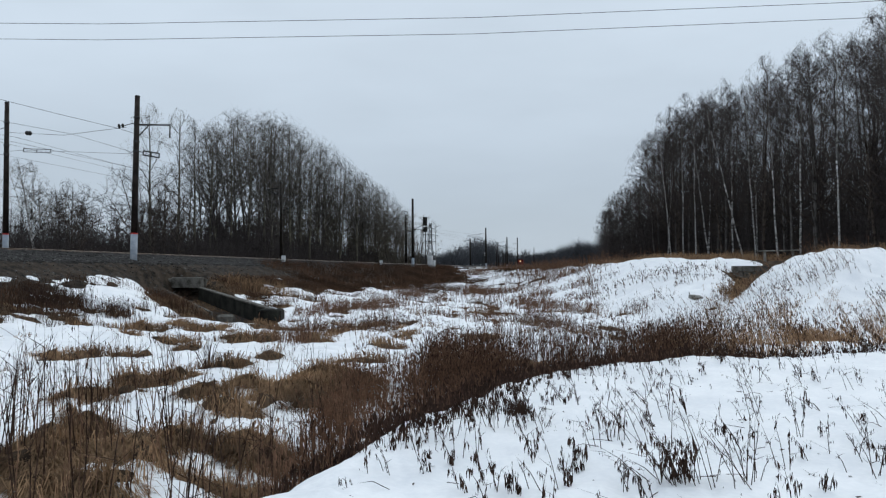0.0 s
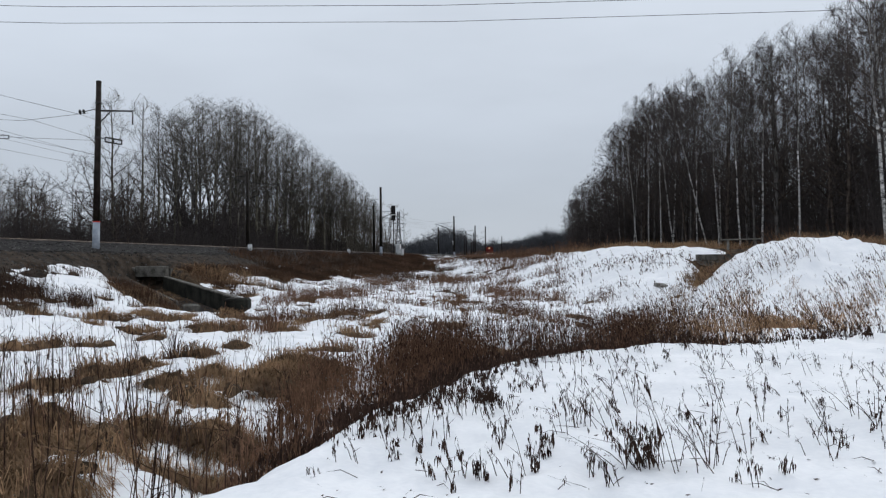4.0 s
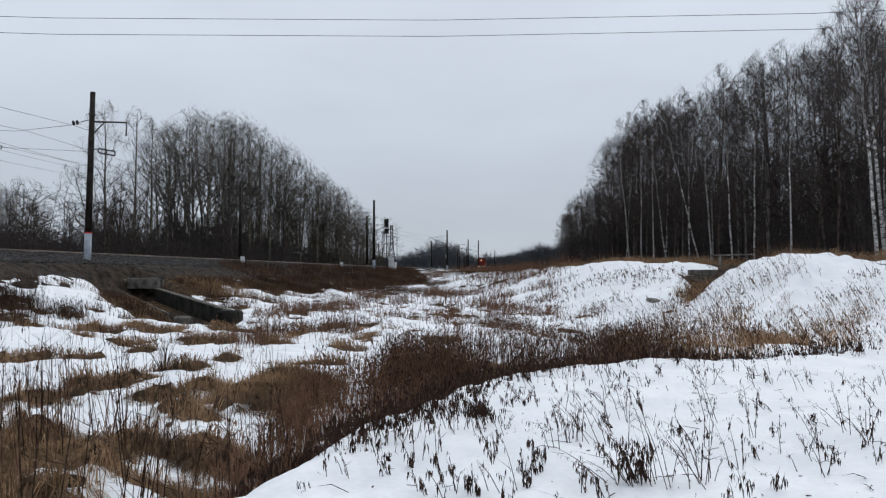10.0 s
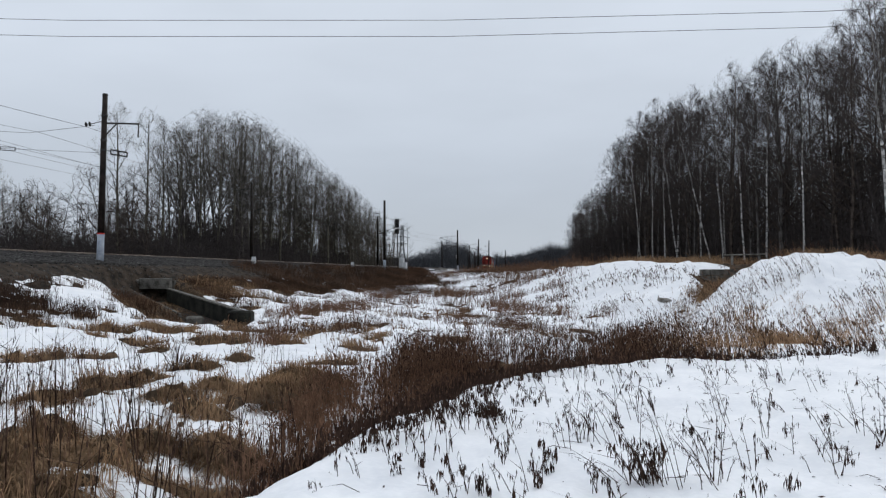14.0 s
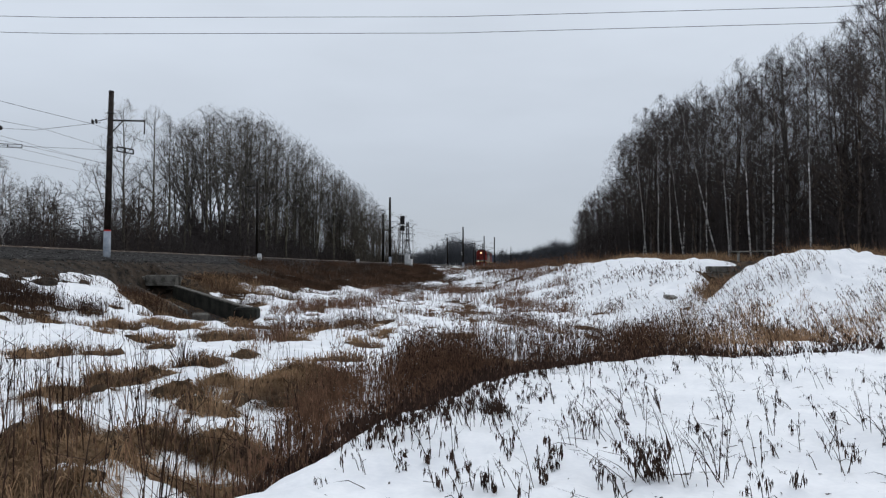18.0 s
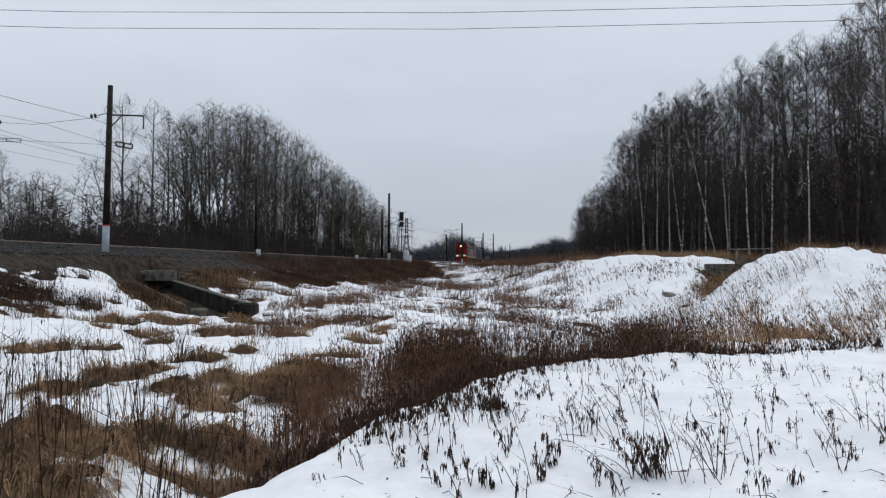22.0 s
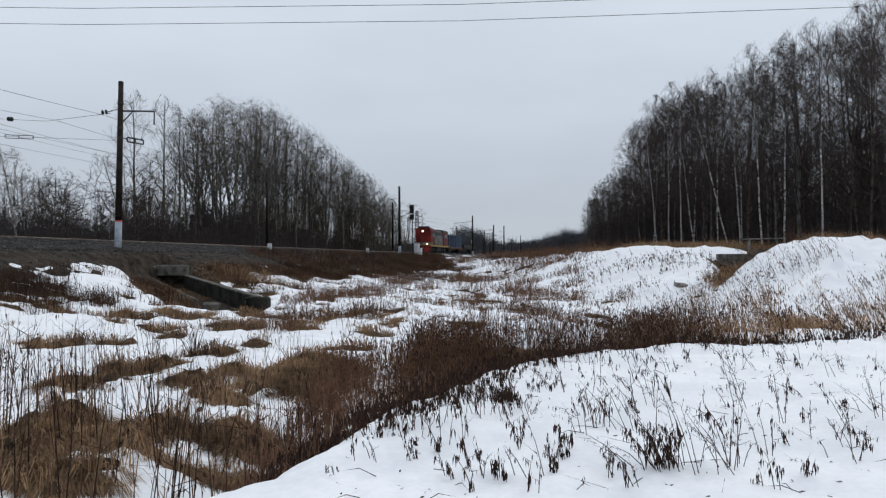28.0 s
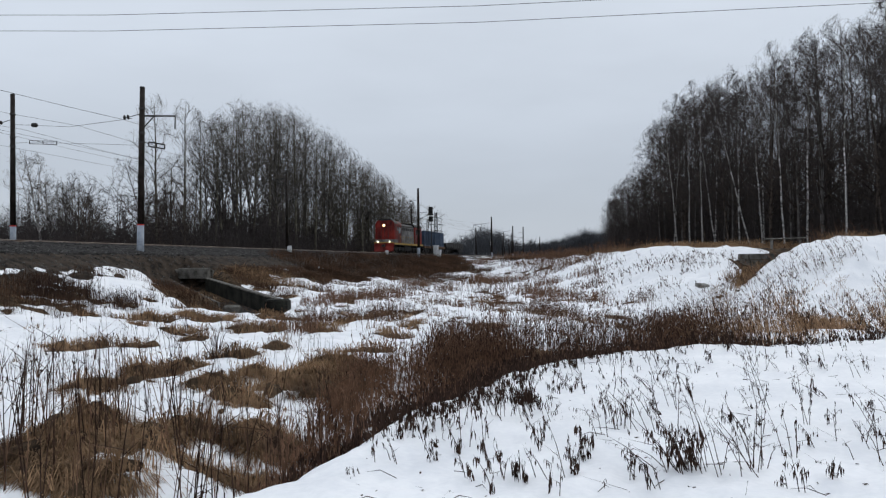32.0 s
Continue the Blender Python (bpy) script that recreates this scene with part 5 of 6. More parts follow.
# ---- dead plants ----
def weed(sh, r, x, y, z, h, leaves, lean=0.12, thick=0.004, leaf=0.05, kids=2, slim=0.16, drift=(0, 0)):
    """A dead stalk with side shoots and withered hanging leaves; materials 0 stalk, 1 leaf."""
    lx, ly = r.gauss(drift[0], lean), r.gauss(drift[1], lean)
    p = [Vector((x, y, z - 0.03)), Vector((x + lx * h * 0.45, y + ly * h * 0.45, z + h * 0.5)), Vector((x + lx * h, y + ly * h, z + h * 0.97))]
    sh.tube(p, [thick, thick * 0.8, thick * 0.4], 3, tip=True)
    stems = [(p[0], p[1], p[2])]
    for k in range(kids):
        t = r.uniform(0.35, 0.85)
        q = p[0].lerp(p[2], t)
        e = q + Vector((r.gauss(0, 0.16), r.gauss(0, 0.16), r.uniform(0.08, 0.25))) * h
        sh.tube([q, e], [thick * 0.6, thick * 0.3], 3, tip=True)
        stems.append((q, q.lerp(e, 0.5), e))
    for k in range(leaves):
        a, b, c = r.choice(stems)
        t = r.uniform(0.25, 1)
        q = a.lerp(b, t * 2) if t < 0.5 else b.lerp(c, t * 2 - 1)
        an, l = r.uniform(0, 6.28), leaf * r.uniform(0.5, 1.4)
        u = Vector((math.cos(an), math.sin(an), 0))
        w = Vector((-u.y, u.x, 0)) * l * slim
        d1, d2 = q + u * l * 0.22 - Vector((0, 0, l * 0.45)), q + u * l * r.uniform(0.05, 0.3) - Vector((0, 0, l * 1.3))
        sh.add([q[:], (d1 + w)[:], d2[:], (d1 - w)[:]], [(0, 1, 2), (0, 2, 3)], 1)


def clumped(x0, x1, y0, y1, freq=0.35, bias=0.0):
    """Places that gather in loose clumps."""
    def spot(r):
        while True:
            x, y = r.uniform(x0, x1), r.uniform(y0, y1)
            if r.random() < 0.02 + 3.5 * max(0.0, float(fbm(x * freq + 70, y * freq * 0.6, 3)) + bias - 0.1):
                return x, y
    return spot


def weed_field(name, n, spot, h0, h1, leaves, mats, label, seed, **kw):
    r = random.Random(seed)
    sh = Shape()
    for k in range(n):
        x, y = spot(r)
        z = hz(x, y)
        weed(sh, r, x, y, z, r.uniform(h0, h1), leaves, **kw)
    return tagged(new(name, sh.mesh(name, mats)), label, "weeds", kind="stuff")


def ditch_spot(e0, e1, x0=-5.0, x1=9.0, clump=0.0):
    """A place in the ditch between two distances from the bank's edge."""
    def spot(r):
        while True:
            x, y = r.uniform(x0, x1), r.uniform(5.0, 27.0)
            if y < 6.0 and x < -0.9:
                continue
            e = look_up(2, x, y)
            if clump and r.random() > 0.35 + 2.6 * clump * float(fbm(x * 0.8 + 9, y * 0.8, 2)):
                continue
            if e0 < e < e1 and r.random() < 1.15 - 0.75 * abs(2 * (e - e0) / (e1 - e0) - 0.9):
                return x, y
    return spot


weed_field("ditch_weeds", 2400, ditch_spot(0.7, 6.2, -2.6, 6.0, 0.9), 0.3, 1.05, 8, [WEED, WEED], "dense brown dead weeds filling the ditch", 21, leaf=0.05, thick=0.006, slim=0.16)
weed_field("ditch_weeds", 3100, ditch_spot(1.5, 9.0, -1.2, 6.2, 0.5), 0.5, 1.2, 6, [WEED, WEED_D], "dark brown dead weeds along the ditch", 42, leaf=0.05, thick=0.006)
weed_field("ditch_weeds", 1300, ditch_spot(-0.25, 1.3, -3.0, 8.0), 0.2, 0.5, 9, [WEED_D, WEED_D], "dark withered weeds along the edge of the snow bank", 22, leaf=0.055)
weed_field("tall_weeds", 130, lambda r: (r.uniform(-7.0, -1.7), r.uniform(7.0, 12.0)), 0.9, 1.9, 3, [WEED, WEED_D], "tall thin dead stalks in front of the ditch", 23, lean=0.14, thick=0.006)
weed_field("tall_weeds", 70, lambda r: (r.uniform(-6.5, -1.9), r.uniform(7.0, 10.5)), 1.2, 1.95, 4, [WEED_D, WEED_D], "tall dark dead stalks in front of the ditch", 46, lean=0.11, thick=0.009, kids=3)
weed_field("tall_weeds", 260, clumped(-13, -2, 10, 27, 0.5, 0.05), 0.4, 1.1, 2, [WEED_D, WEED_D], "thin dark stalks standing on the snowy plain", 40, lean=0.12, thick=0.005, leaf=0.03)


def weed_clumps(name, centres, stalks, leaves, mats, label, seed, spread, lean=0.14, **kw):
    """Clumps of stalks that lean one way: x, y, height and lean of each."""
    r = random.Random(seed)
    sh = Shape()
    for x, y, h, way in centres:
        turn = r.gauss(0, 0.12)
        for k in range(int(stalks * r.uniform(0.7, 1.3))):
            px, py = x + r.gauss(0, spread), y + r.gauss(0, spread)
            weed(sh, r, px, py, hz(px, py), h * r.uniform(0.55, 1.1), leaves, lean=lean, drift=(way * 0.8, turn), **kw)
    return tagged(new(name, sh.mesh(name, mats)), label, "weeds", kind="stuff")


MOUND = [(9.61, 24.8, 1.35, -0.2), (7.73, 20.8, 1.1, -0.3), (5.9, 17.6, 0.8, -0.7), (5.6, 17.0, 0.8, -0.5), (6.71, 21.1, 0.9, -0.3), (5.1, 17.2, 0.7, -0.5), (8.55, 20.5, 0.8, -0.65),
         (7.6, 17.6, 0.9, -0.4), (8.1, 17.8, 0.75, -0.9), (13.25, 26.0, 0.95, -0.67), (8.9, 17.4, 0.7, -1.0), (14.97, 26.7, 1.05, -0.6), (14.28, 25.2, 0.65, -0.9), (9.0, 22.6, 1.0, -0.5),
         (10.4, 20.2, 0.8, -0.7), (12.0, 21.5, 0.8, -0.8), (7.56, 25.4, 0.85, -0.3), (11.2, 24.0, 0.9, -0.6)]
CREST = [(15.03, 32.7, 0.85, -0.57), (13.3, 33.9, 0.5, -0.6), (14.24, 33.9, 0.55, -0.5), (12.02, 38.6, 0.55, -0.1), (12.95, 39.4, 0.45, -0.6), (10.49, 37.3, 0.55, -0.25), (17.9, 31.7, 0.45, -0.4),
         (12.4, 30.5, 0.7, -0.6), (11.0, 28.5, 0.8, -0.6), (15.6, 29.5, 0.7, -0.7), (10.0, 31.0, 0.7, -0.4)]
weed_clumps("mound_weeds", [(x, y, h * 1.25, w) for x, y, h, w in MOUND], 22, 8, [STRAW, WEED_D], "brown dead weeds leaning in clumps at the foot of the mound", 25, 0.4, 0.1, thick=0.007, leaf=0.065)
weed_clumps("mound_weeds", MOUND, 16, 2, [STRAW, STRAW], "pale dry stalks leaning among the weeds of the mound", 26, 0.5, thick=0.005, leaf=0.06)
weed_clumps("mound_weeds", CREST, 22, 5, [WEED, WEED_D], "brown dead weeds in clumps on the snowy mound", 27, 0.5, thick=0.007, leaf=0.07)
weed_field("slope_weeds", 360, clumped(8.0, 24.0, 18.5, 40.0, 0.5, -0.02), 0.5, 1.3, 6, [WEED, WEED_D], "single dead weeds bent over on the snowy mound", 29, lean=0.35, thick=0.006, leaf=0.06, drift=(-0.6, 0))
LINES = [(ax + (bx - ax) * k / 11 - 0.45, ay + (by - ay) * k / 11 - 0.4, 0.25 + 0.12 * (k % 3), -0.5) for ax, ay, bx, by in RIDGES for k in range(1, 12) if (k * 7) % 5]
weed_clumps("mound_weeds", LINES, 9, 3, [STRAW, WEED], "short brown grass along the furrows of the snowy mound", 54, 0.3, 0.3, thick=0.005, leaf=0.05)
weed_field("slope_weeds", 420, clumped(6.5, 15.5, 34.0, 60.0, 0.4, 0.12), 0.3, 0.75, 5, [WEED, WEED_D], "low dead weeds scattered over the snowy rise", 61, lean=0.3, thick=0.009, leaf=0.09, drift=(-0.3, 0))
weed_field("slope_weeds", 260, clumped(3.0, 11.0, 58.0, 95.0, 0.3, 0.12), 0.35, 0.85, 5, [WEED, WEED], "brown dead weeds scattered over the far snowy rise", 62, lean=0.25, thick=0.014, leaf=0.12)
FRINGE = [(6.0, 23.0, 1.1, -0.1), (5.0, 24.0, 1.1, -0.1), (4.2, 24.5, 1.0, 0.0), (6.8, 23.6, 1.1, -0.15), (3.2, 22.5, 0.9, 0.05), (5.4, 21.6, 1.0, -0.1), (4.4, 21.0, 0.9, 0.0), (7.4, 22.6, 1.0, -0.2), (1.5, 18.0, 0.9, 0.0),
          (2.6, 19.2, 0.95, -0.05), (3.6, 18.8, 0.95, -0.1), (4.6, 18.9, 0.95, -0.1), (5.4, 18.4, 0.9, -0.2), (3.0, 17.4, 0.85, -0.05)]
weed_clumps("ditch_weeds", FRINGE, 66, 7, [WEED, WEED_D], "tall brown dead weeds in thick clumps behind the ditch", 30, 0.6, thick=0.006, leaf=0.06)


def straw_field(name, n, spot, h0, h1, label, seed, blades=16, wide=0.12, mat=STRAW):
    r = random.Random(seed)
    sh = Shape()
    for k in range(n):
        x, y = spot(r)
        z = hz(x, y) - 0.03
        an0, bias = r.uniform(0, 6.28), r.uniform(0.2, 0.9)
        for j in range(blades):
            a, h, sp = r.uniform(0, 6.28), r.uniform(h0, h1), r.uniform(0.1, 0.8)
            bx, by = x + r.gauss(0, wide), y + r.gauss(0, wide)
            ux, uy = math.cos(a) * sp + math.cos(an0) * bias, math.sin(a) * sp + math.sin(an0) * bias
            w = 0.006
            m_ = (bx + ux * h * 0.35, by + uy * h * 0.35, z + h * 0.75)
            t_ = (bx + ux * h, by + uy * h, z + h * r.uniform(0.35, 0.95))
            sh.add([(bx - w, by, z), (bx + w, by, z), (m_[0] + w, m_[1], m_[2]), (m_[0] - w, m_[1], m_[2]), t_], [(0, 1, 2, 3), (3, 2, 4)])
    return tagged(new(name, sh.mesh(name, mat)), label, "dry grass", kind="stuff")


def bare_spot(x0, x1, y0, y1):
    """Places where the snow has gone."""
    def spot(r):
        for k in range(30):
            x, y = r.uniform(x0, x1), r.uniform(y0, y1)
            if look_up(1, x, y) < 0.0 and y > float(bank_edge(x)) + 1.5:
                return x, y
        return x, y
    return spot


def draped_grass(name, n, spot, l0, l1, label, seed, blades, wide, mat):
    """Long dead blades combed down over the humps."""
    r = random.Random(seed)
    sh = Shape()
    for k in range(n):
        x, y = spot(r)
        g = Vector((hz(x - 0.2, y) - hz(x + 0.2, y), hz(x, y - 0.2) - hz(x, y + 0.2) - 0.12, 0)) * 2.5 + Vector((r.gauss(0, 0.35), r.gauss(0, 0.35), 0))
        a0 = math.atan2(g.y, g.x)
        for j in range(blades):
            l, a = r.uniform(l0, l1), a0 + r.gauss(0, 0.45)
            bx, by = x + r.gauss(0, wide), y + r.gauss(0, wide)
            z, up = hz(bx, by) - 0.02, l * r.uniform(0.03, 0.22)
            ux, uy = math.cos(a), math.sin(a)
            tx, ty = bx + ux * l * 0.85, by + uy * l * 0.85
            tz = max(hz(tx, ty), z - l * 0.6) + 0.015 + max(0.0, r.gauss(0.0, 0.03))
            px, py, w = -uy * 0.005, ux * 0.005, 0.4
            mx, my, mz = bx + ux * l * w, by + uy * l * w, (z + tz) / 2 + up
            sh.add([(bx - px, by - py, z), (bx + px, by + py, z), (mx + px, my + py, mz), (mx - px, my - py, mz), (tx, ty, tz)], [(0, 1, 2, 3), (3, 2, 4)])
    return tagged(new(name, sh.mesh(name, mat)), label, "dry grass", kind="stuff")


draped_grass("dry_grass", 4200, bare_spot(-12, -2, 7, 18), 0.25, 0.65, "tawny dead grass combed down over the humps", 31, 15, 0.11, TAWNY)
draped_grass("dry_grass", 4400, bare_spot(-17, 9, 17, 52), 0.25, 0.6, "tawny dead grass between the snow patches", 32, 12, 0.14, TAWNY)
straw_field("dry_grass", 650, bare_spot(-14, -1.5, 8, 34), 0.12, 0.36, "tawny dead grass in soft tufts among the snow", 49, 13, 0.16, TAWNY)
weed_field("slope_brush", 160, lambda r: (r.gauss(-13.6, 0.35), r.gauss(28.6, 0.5)), 0.3, 0.9, 3, [WEED_D, WEED_D], "dark dead weeds in a small clump on the snowy slope", 50, thick=0.008, leaf=0.06)
weed_field("slope_brush", 420, lambda r: (r.gauss(-16.2, 0.8), r.gauss(28.6, 1.4)), 0.4, 1.0, 3, [WEED_D, WEED_D], "dark dead weeds on the snowy slope", 41, thick=0.008, leaf=0.06)
straw_field("dry_grass", 200, bare_spot(-14, -2, 8, 34), 0.15, 0.4, "pale straw standing on the humps", 39, 9, 0.1, STRAW)
straw_field("dry_grass", 45, clumped(6.3, 11.0, 17.4, 23.5, 0.7, 0.0), 0.3, 0.8, "pale golden straw at the foot of the mound", 33, 20, 0.16)


def in_gully(r):
    t = r.random() ** 1.2
    return 17.6 - 10.6 * t + r.gauss(0, 0.5), 46 - 15.5 * t + r.gauss(0, 0.5)


straw_field("dry_grass", 150, in_gully, 0.25, 0.7, "tawny straw along the gully", 45, 14, 0.2, TAWNY)


def on_ridge(r):
    while True:
        y = r.uniform(42, 98)
        x = float(ridge_x(y)) + 1.6 + 11.0 * r.random() ** 1.6
        if not (y < 58.5 and 0.345 < x / y < 0.44):
            return x, y


straw_field("tall_grass", 1900, on_ridge, 0.4, 1.05, "reddish tawny tall grass along the top of the bank", 34, 9, 0.35, TAWNY)


def on_slope(y0, y1, d0, d1):
    def spot(r):
        while True:
            x, y, _ = track_point(r.uniform(y0, y1), r.uniform(d0, d1))
            if float(flume(x, y)[0]) > 1.9 and look_up(1, x, y) < 0.02:
                return x, y
    return spot


straw_field("embankment_grass", 2400, on_slope(62, 150, 5.0, 13.0), 0.3, 0.9, "rusty brown dead grass on the railway embankment", 35, 9, 0.3, STRAW_D)
straw_field("embankment_grass", 1150, on_slope(26, 66, 8.5, 15.5), 0.2, 0.6, "rusty brown dead grass on the railway embankment", 36, 9, 0.25, STRAW_D)
straw_field("embankment_grass", 60, lambda r: (-13.2 + r.gauss(0, 1.3), 48.0 + r.gauss(0, 1.6)), 0.5, 1.1, "tall rusty grass on the slope beside the culvert", 48, 9, 0.3, TAWNY)
straw_field("embankment_grass", 600, on_slope(58, 125, 11.5, 20.0), 0.3, 0.8, "rusty brown dead grass below the embankment", 47, 9, 0.4, STRAW_D)
straw_field("field_grass", 1500, bare_spot(-8, 14, 45, 140), 0.25, 0.7, "rusty dead grass on the far part of the field", 37, 8, 0.5, STRAW_D)
straw_field("mound_grass", 90, clumped(10, 25, 22, 40, 0.4, -0.05), 0.2, 0.5, "tawny dead grass on the snowy mound", 38, 12, 0.2)
weed_field("field_weeds", 4600, clumped(-9, 10.5, 24, 80, 0.35, -0.08), 0.35, 0.9, 3, [WEED, WEED], "scattered brown dead weeds on the snowy field", 24, thick=0.008, leaf=0.09)
weed_field("field_weeds", 1500, clumped(-7, 9, 24, 42, 0.5, -0.05), 0.3, 0.9, 4, [WEED, WEED_D], "brown dead weeds in clumps on the snow beyond the ditch", 51, thick=0.006, leaf=0.06)
straw_field("field_grass", 260, clumped(-7, 8, 25, 48, 0.5, -0.02), 0.15, 0.45, "tawny grass tufts in the snow beyond the ditch", 52, 12, 0.25, TAWNY)
weed_field("ridge_brush", 1700, lambda r: (lambda y: (float(ridge_x(y)) + r.uniform(-1.0, 9.0), y))(r.uniform(72, 150)), 0.7, 1.8, 4, [WEED, WEED], "reddish brown dead weeds along the far end of the bank", 53, thick=0.014, leaf=0.12)
weed_field("field_weeds", 2000, clumped(-6, 13, 50, 125, 0.2, -0.02), 0.5, 1.1, 3, [WEED, WEED], "scattered brown dead weeds on the far field", 28, thick=0.012, leaf=0.12)
weed_field("bank_weeds", 170, lambda r: (r.uniform(-0.8, 6.5), r.uniform(4.6, 11.5)), 0.06, 0.3, 4, [WEED_D, WEED_D], "small dry stalks poking out of the snow", 26, thick=0.002, leaf=0.03, lean=0.3)

# single withered plants on the snow bank: x, y, height
LEAFY = [(0.42, 5.94, 0.35, -0.11), (0.62, 5.3, 0.26, -0.03), (0.75, 5.89, 0.27, -0.11), (1.18, 6.89, 0.34, 0.07), (1.23, 6.78, 0.44, -0.05), (1.67, 7.34, 0.19, -0.7), (2.05, 8.26, 0.49, -0.14),
         (2.12, 7.78, 0.26, -0.45), (2.29, 5.85, 0.4, -0.2), (2.84, 6.87, 0.59, -0.08), (3.08, 6.92, 0.2, 0.0), (2.59, 6.14, 0.2, -0.6), (0.28, 5.12, 0.2, -0.18), (2.69, 7.44, 0.64, -0.4),
         (2.14, 6.22, 0.34, -0.75), (0.99, 6.24, 0.44, -0.37), (4.38, 10.56, 0.26, -0.2), (3.12, 10.57, 0.25, -0.2), (0.06, 5.37, 0.3, -0.14), (-0.19, 5.93, 0.13, -0.1), (2.31, 5.21, 0.17, 0.14),
         (3.26, 6.52, 0.57, -0.29)]
THIN = [(0.52, 5.15, 0.45, -0.22), (1.39, 6.66, 0.68, -0.52), (1.87, 7.57, 0.38, -0.28), (1.27, 5.3, 0.56, -0.53), (1.79, 5.27, 0.45, -0.64), (1.64, 5.15, 0.57, -0.21), (1.86, 5.36, 0.48, 0.02),
        (1.93, 5.39, 0.41, 0.07), (3.5, 7.95, 0.2, -1.5), (4.32, 11.04, 0.2, -0.1), (1.23, 5.42, 0.25, -1.6), (1.1, 8.78, 0.34, -0.8), (1.73, 6.37, 0.53, -0.24), (1.87, 8.36, 0.25, -1.1),
        (3.7, 6.85, 0.55, -0.16), (3.83, 6.91, 0.41, -0.07), (-0.91, 5.18, 0.12, -0.16), (-0.68, 5.64, 0.25, -0.33), (0.45, 7.98, 0.3, -0.2)]
LEAFY_NEAR = [(0.12, 5.21, 0.3, -0.19), (0.46, 6.22, 0.31, -0.06), (0.61, 5.37, 0.37, -0.09), (0.75, 5.72, 0.21, -0.24), (0.23, 5.19, 0.22, -0.17), (0.99, 5.26, 0.31, -0.26), (0.63, 7.43, 0.22, -0.25),
              (1.15, 7.24, 0.38, -0.14), (1.84, 5.39, 0.51, -0.08), (2.31, 6.54, 0.36, -0.04), (-0.09, 5.19, 0.18, -0.21), (-0.35, 5.65, 0.21, -0.2), (1.64, 7.08, 0.43, -0.19), (2.87, 5.64, 0.38, -0.12),
              (3.58, 6.37, 0.38, -0.14), (1.18, 6.8, 0.36, -0.07), (0.05, 4.75, 0.3, -0.2), (0.4, 4.8, 0.25, 0.1), (1.1, 4.85, 0.25, -0.5), (2.0, 4.9, 0.3, -0.3)]
BUSHY = [(1.44, 5.36, 0.43, -0.5), (0.43, 7.9, 0.27, 0.0)]


def withered(spots, stalks, leaves, leaf, label, spread, lean, seed):
    for k, (x, y, h, way) in enumerate(spots):
        r = random.Random(seed + k)
        z = hz(x, y) + 0.155
        t = thing("withered_plant", pose(x, y, z), label, "dry plant", "withered plants on the bank")
        b = Shape()
        for j in range(stalks):
            s, a = Shape(), Shape()
            weed(s, r, r.gauss(0, spread), r.gauss(0, spread), 0, h * (r.uniform(0.85, 1.05) if j == 0 else r.uniform(0.4, 0.95)), int(leaves * r.uniform(0.6, 1.4)), lean=lean, thick=0.0038,
                 leaf=leaf * r.uniform(0.6, 1.25), kids=3, slim=0.1, drift=(way + r.gauss(0, 0.12), r.gauss(0, 0.2)))
            for f, m in zip(s.f, s.m):
                (b if m else a).add([s.v[i] for i in f], [tuple(range(len(f)))])
            part("stalk", a, WEED_D, t)
        part("leaves", b, WEED_D, t, "shrivelled dark brown leaves")["kind"] = "stuff"


rp = random.Random(44)
MORE = []
while len(MORE) < 70:
    x, y = rp.uniform(-0.6, 6.0), 5.5 + 7.0 * rp.random()
    if look_up(2, x, y) < -0.4 and abs(x) < y * 0.6 and float(fbm(np.float64(x * 0.9 + 3), np.float64(y * 0.9), 2)) > -0.1:
        MORE.append((x, y, rp.uniform(0.12, 0.42), rp.gauss(-0.3, 0.3)))
EDGE = []
while len(EDGE) < 105:
    x, y = rp.uniform(-1.2, 8.5), rp.uniform(6.0, 16.0)
    if -0.9 < look_up(2, x, y) < -0.05:
        EDGE.append((x, y, rp.uniform(0.15, 0.48), rp.gauss(-0.2, 0.25)))
withered(MORE[:36], 2, 9, 0.036, "withered dark weed with hanging leaves in the snow", 0.04, 0.2, 400)
withered(MORE[36:], 2, 3, 0.025, "thin bare dry stalk standing in the snow", 0.06, 0.3, 500)
withered(EDGE, 3, 9, 0.05, "withered dark weed drooping at the edge of the snow bank", 0.07, 0.22, 600)
withered(LEAFY, 3, 14, 0.04, "withered dark weed with hanging leaves in the snow", 0.03, 0.13, 100)
withered(LEAFY_NEAR, 3, 13, 0.038, "withered dark weed with hanging leaves in the snow", 0.03, 0.13, 700)
withered(THIN, 3, 7, 0.025, "thin bare dry stalk standing in the snow", 0.05, 0.14, 200)
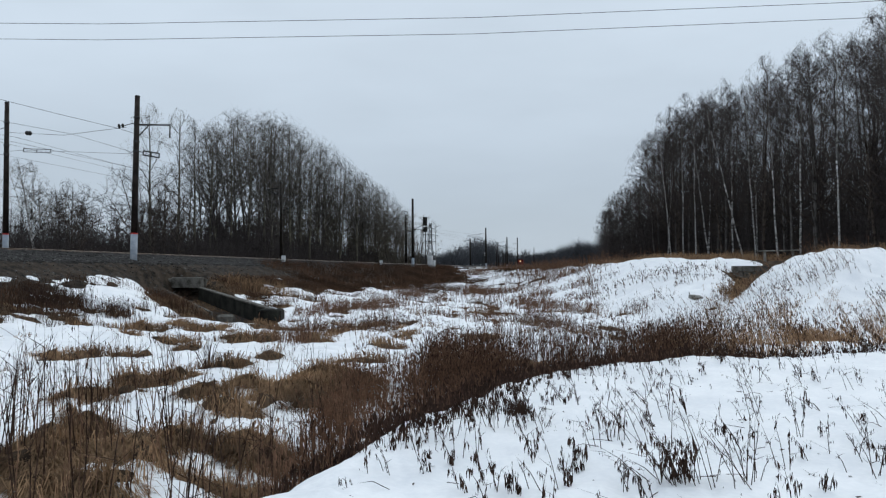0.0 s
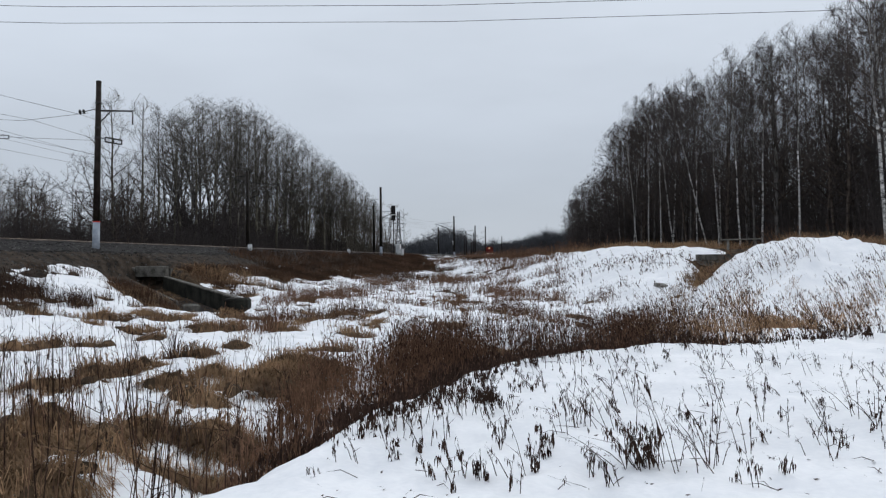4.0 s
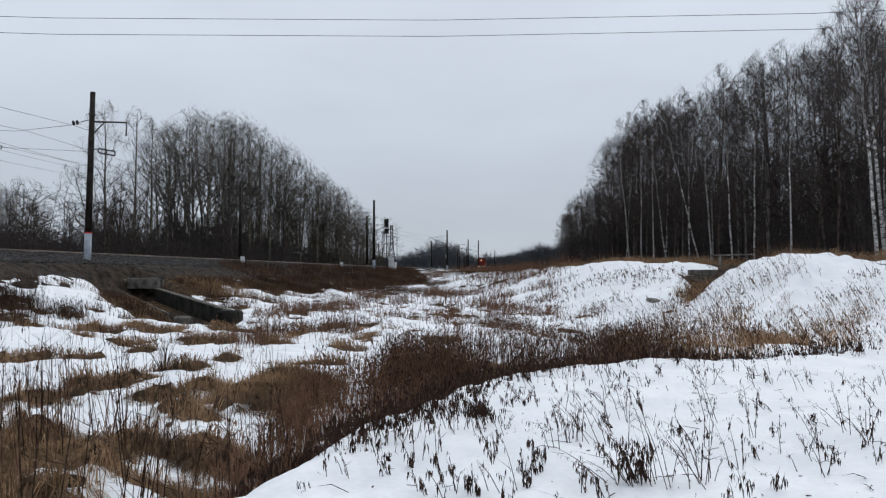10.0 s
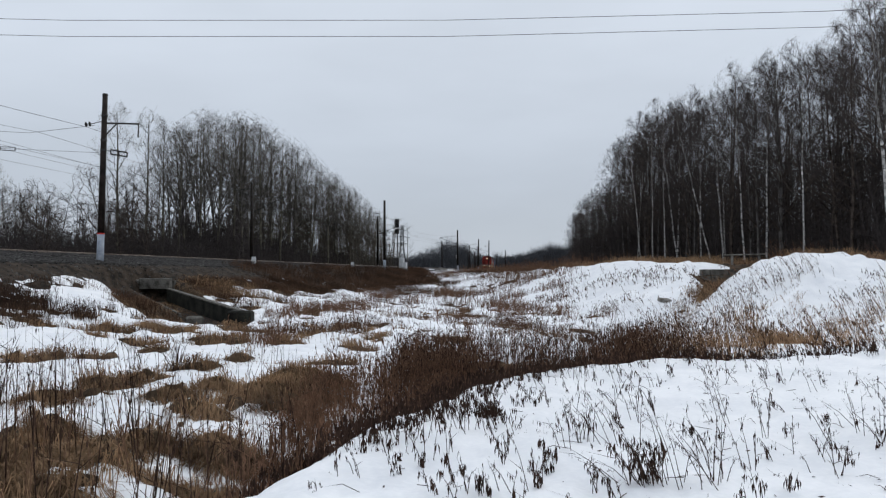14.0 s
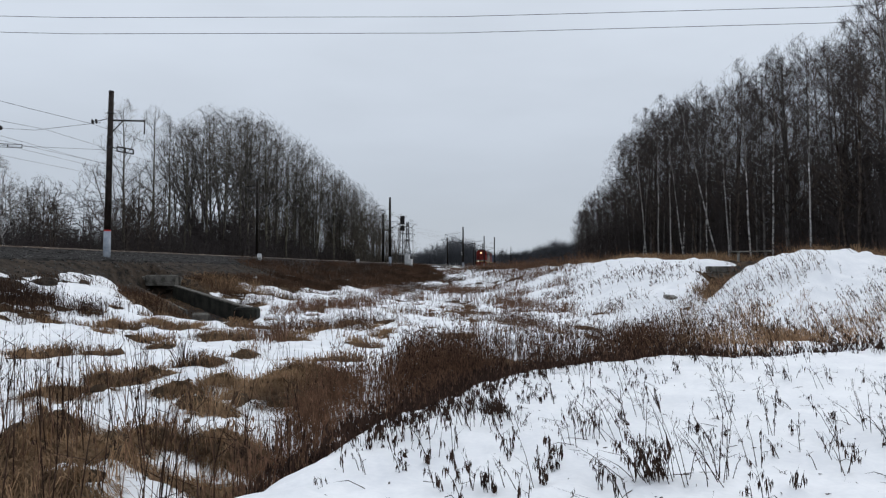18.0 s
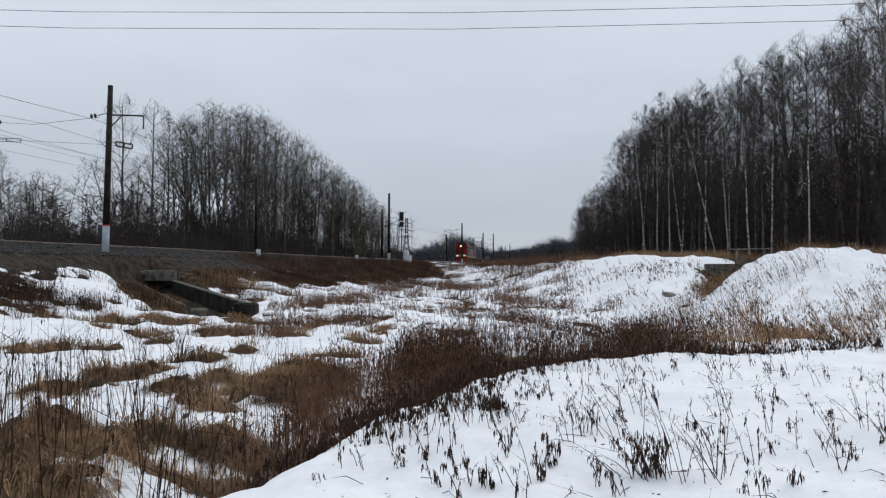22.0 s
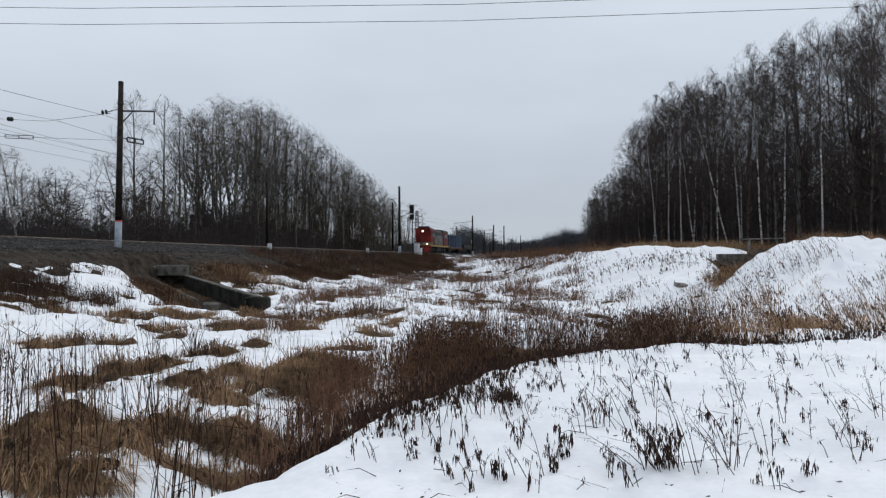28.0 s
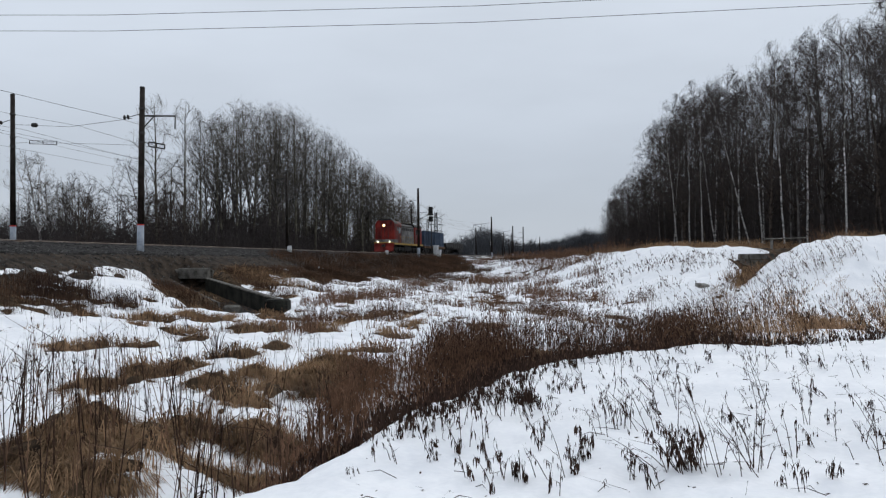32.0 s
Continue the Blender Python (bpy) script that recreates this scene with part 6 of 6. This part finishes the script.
withered(BUSHY, 28, 15, 0.042, "bushy dark clump of withered weeds in the snow", 0.055, 0.3, 300)


def fallen(n, seed):
    """Dark shrivelled leaves and broken stalks lying on the snow."""
    r = random.Random(seed)
    sh = Shape()
    while n:
        x, y = r.uniform(-0.8, 6.5), 4.4 + 7.0 * r.random() ** 1.4
        if look_up(2, x, y) > -0.4:
            continue
        n -= 1
        z, a = hz(x, y) + 0.165, r.uniform(0, 6.28)
        u = Vector((math.cos(a), math.sin(a), 0))
        v = Vector((-u.y, u.x, 0))
        c = Vector((x, y, z))
        if r.random() < 0.3:
            l = r.uniform(0.08, 0.3)
            sh.tube([c, c + u * l * 0.5 + Vector((0, 0, r.uniform(0.0, 0.04))), c + u * l], [0.003, 0.003, 0.001], 3, tip=True)
        else:
            l = r.uniform(0.008, 0.028)
            sh.add([(c - u * l)[:], (c + v * l * 0.4 + Vector((0, 0, 0.008)))[:], (c + u * l + Vector((0, 0, 0.01)))[:], (c - v * l * 0.4)[:]], [(0, 1, 2), (0, 2, 3)])
    return tagged(new("fallen_leaves", sh.mesh("fallen_leaves", WEED_D)), "dark shrivelled leaves scattered on the snow", "leaf litter", kind="stuff")


fallen(260, 61)
weed_field("bank_weeds", 110, lambda r: (r.uniform(-0.6, 5.5), 4.7 + 6.5 * r.random() ** 1.3), 0.08, 0.22, 5, [WEED_D, WEED_D], "broken stalks bent down to the snow", 43, thick=0.003, leaf=0.03, lean=1.6)
def motions():
    """The train comes nearer along the near track at an even pace; distances along it are given by y of its nose."""
    def rows(back, lift=0.0):
        out = []
        for k in range(17):
            t = 2.0 * k
            y = 110.2 + 7.95 * (32 - t) + back
            s = float(axis_slope(y))
            out.append((t, pose(float(axis_x(y)), y, RAIL_Z + lift, 0, 0, 180 - math.degrees(math.atan(s)))))
        return out
    walk(loco, rows(7.8))
    walk(wagon, rows(7.8 + 15.1))
    walk(flat, rows(7.8 + 15.1 + 14.0))
    for c in boxes:
        walk(c, rows(7.8 + 15.1 - c["ride"] * 0.984, 1.27))


motions()
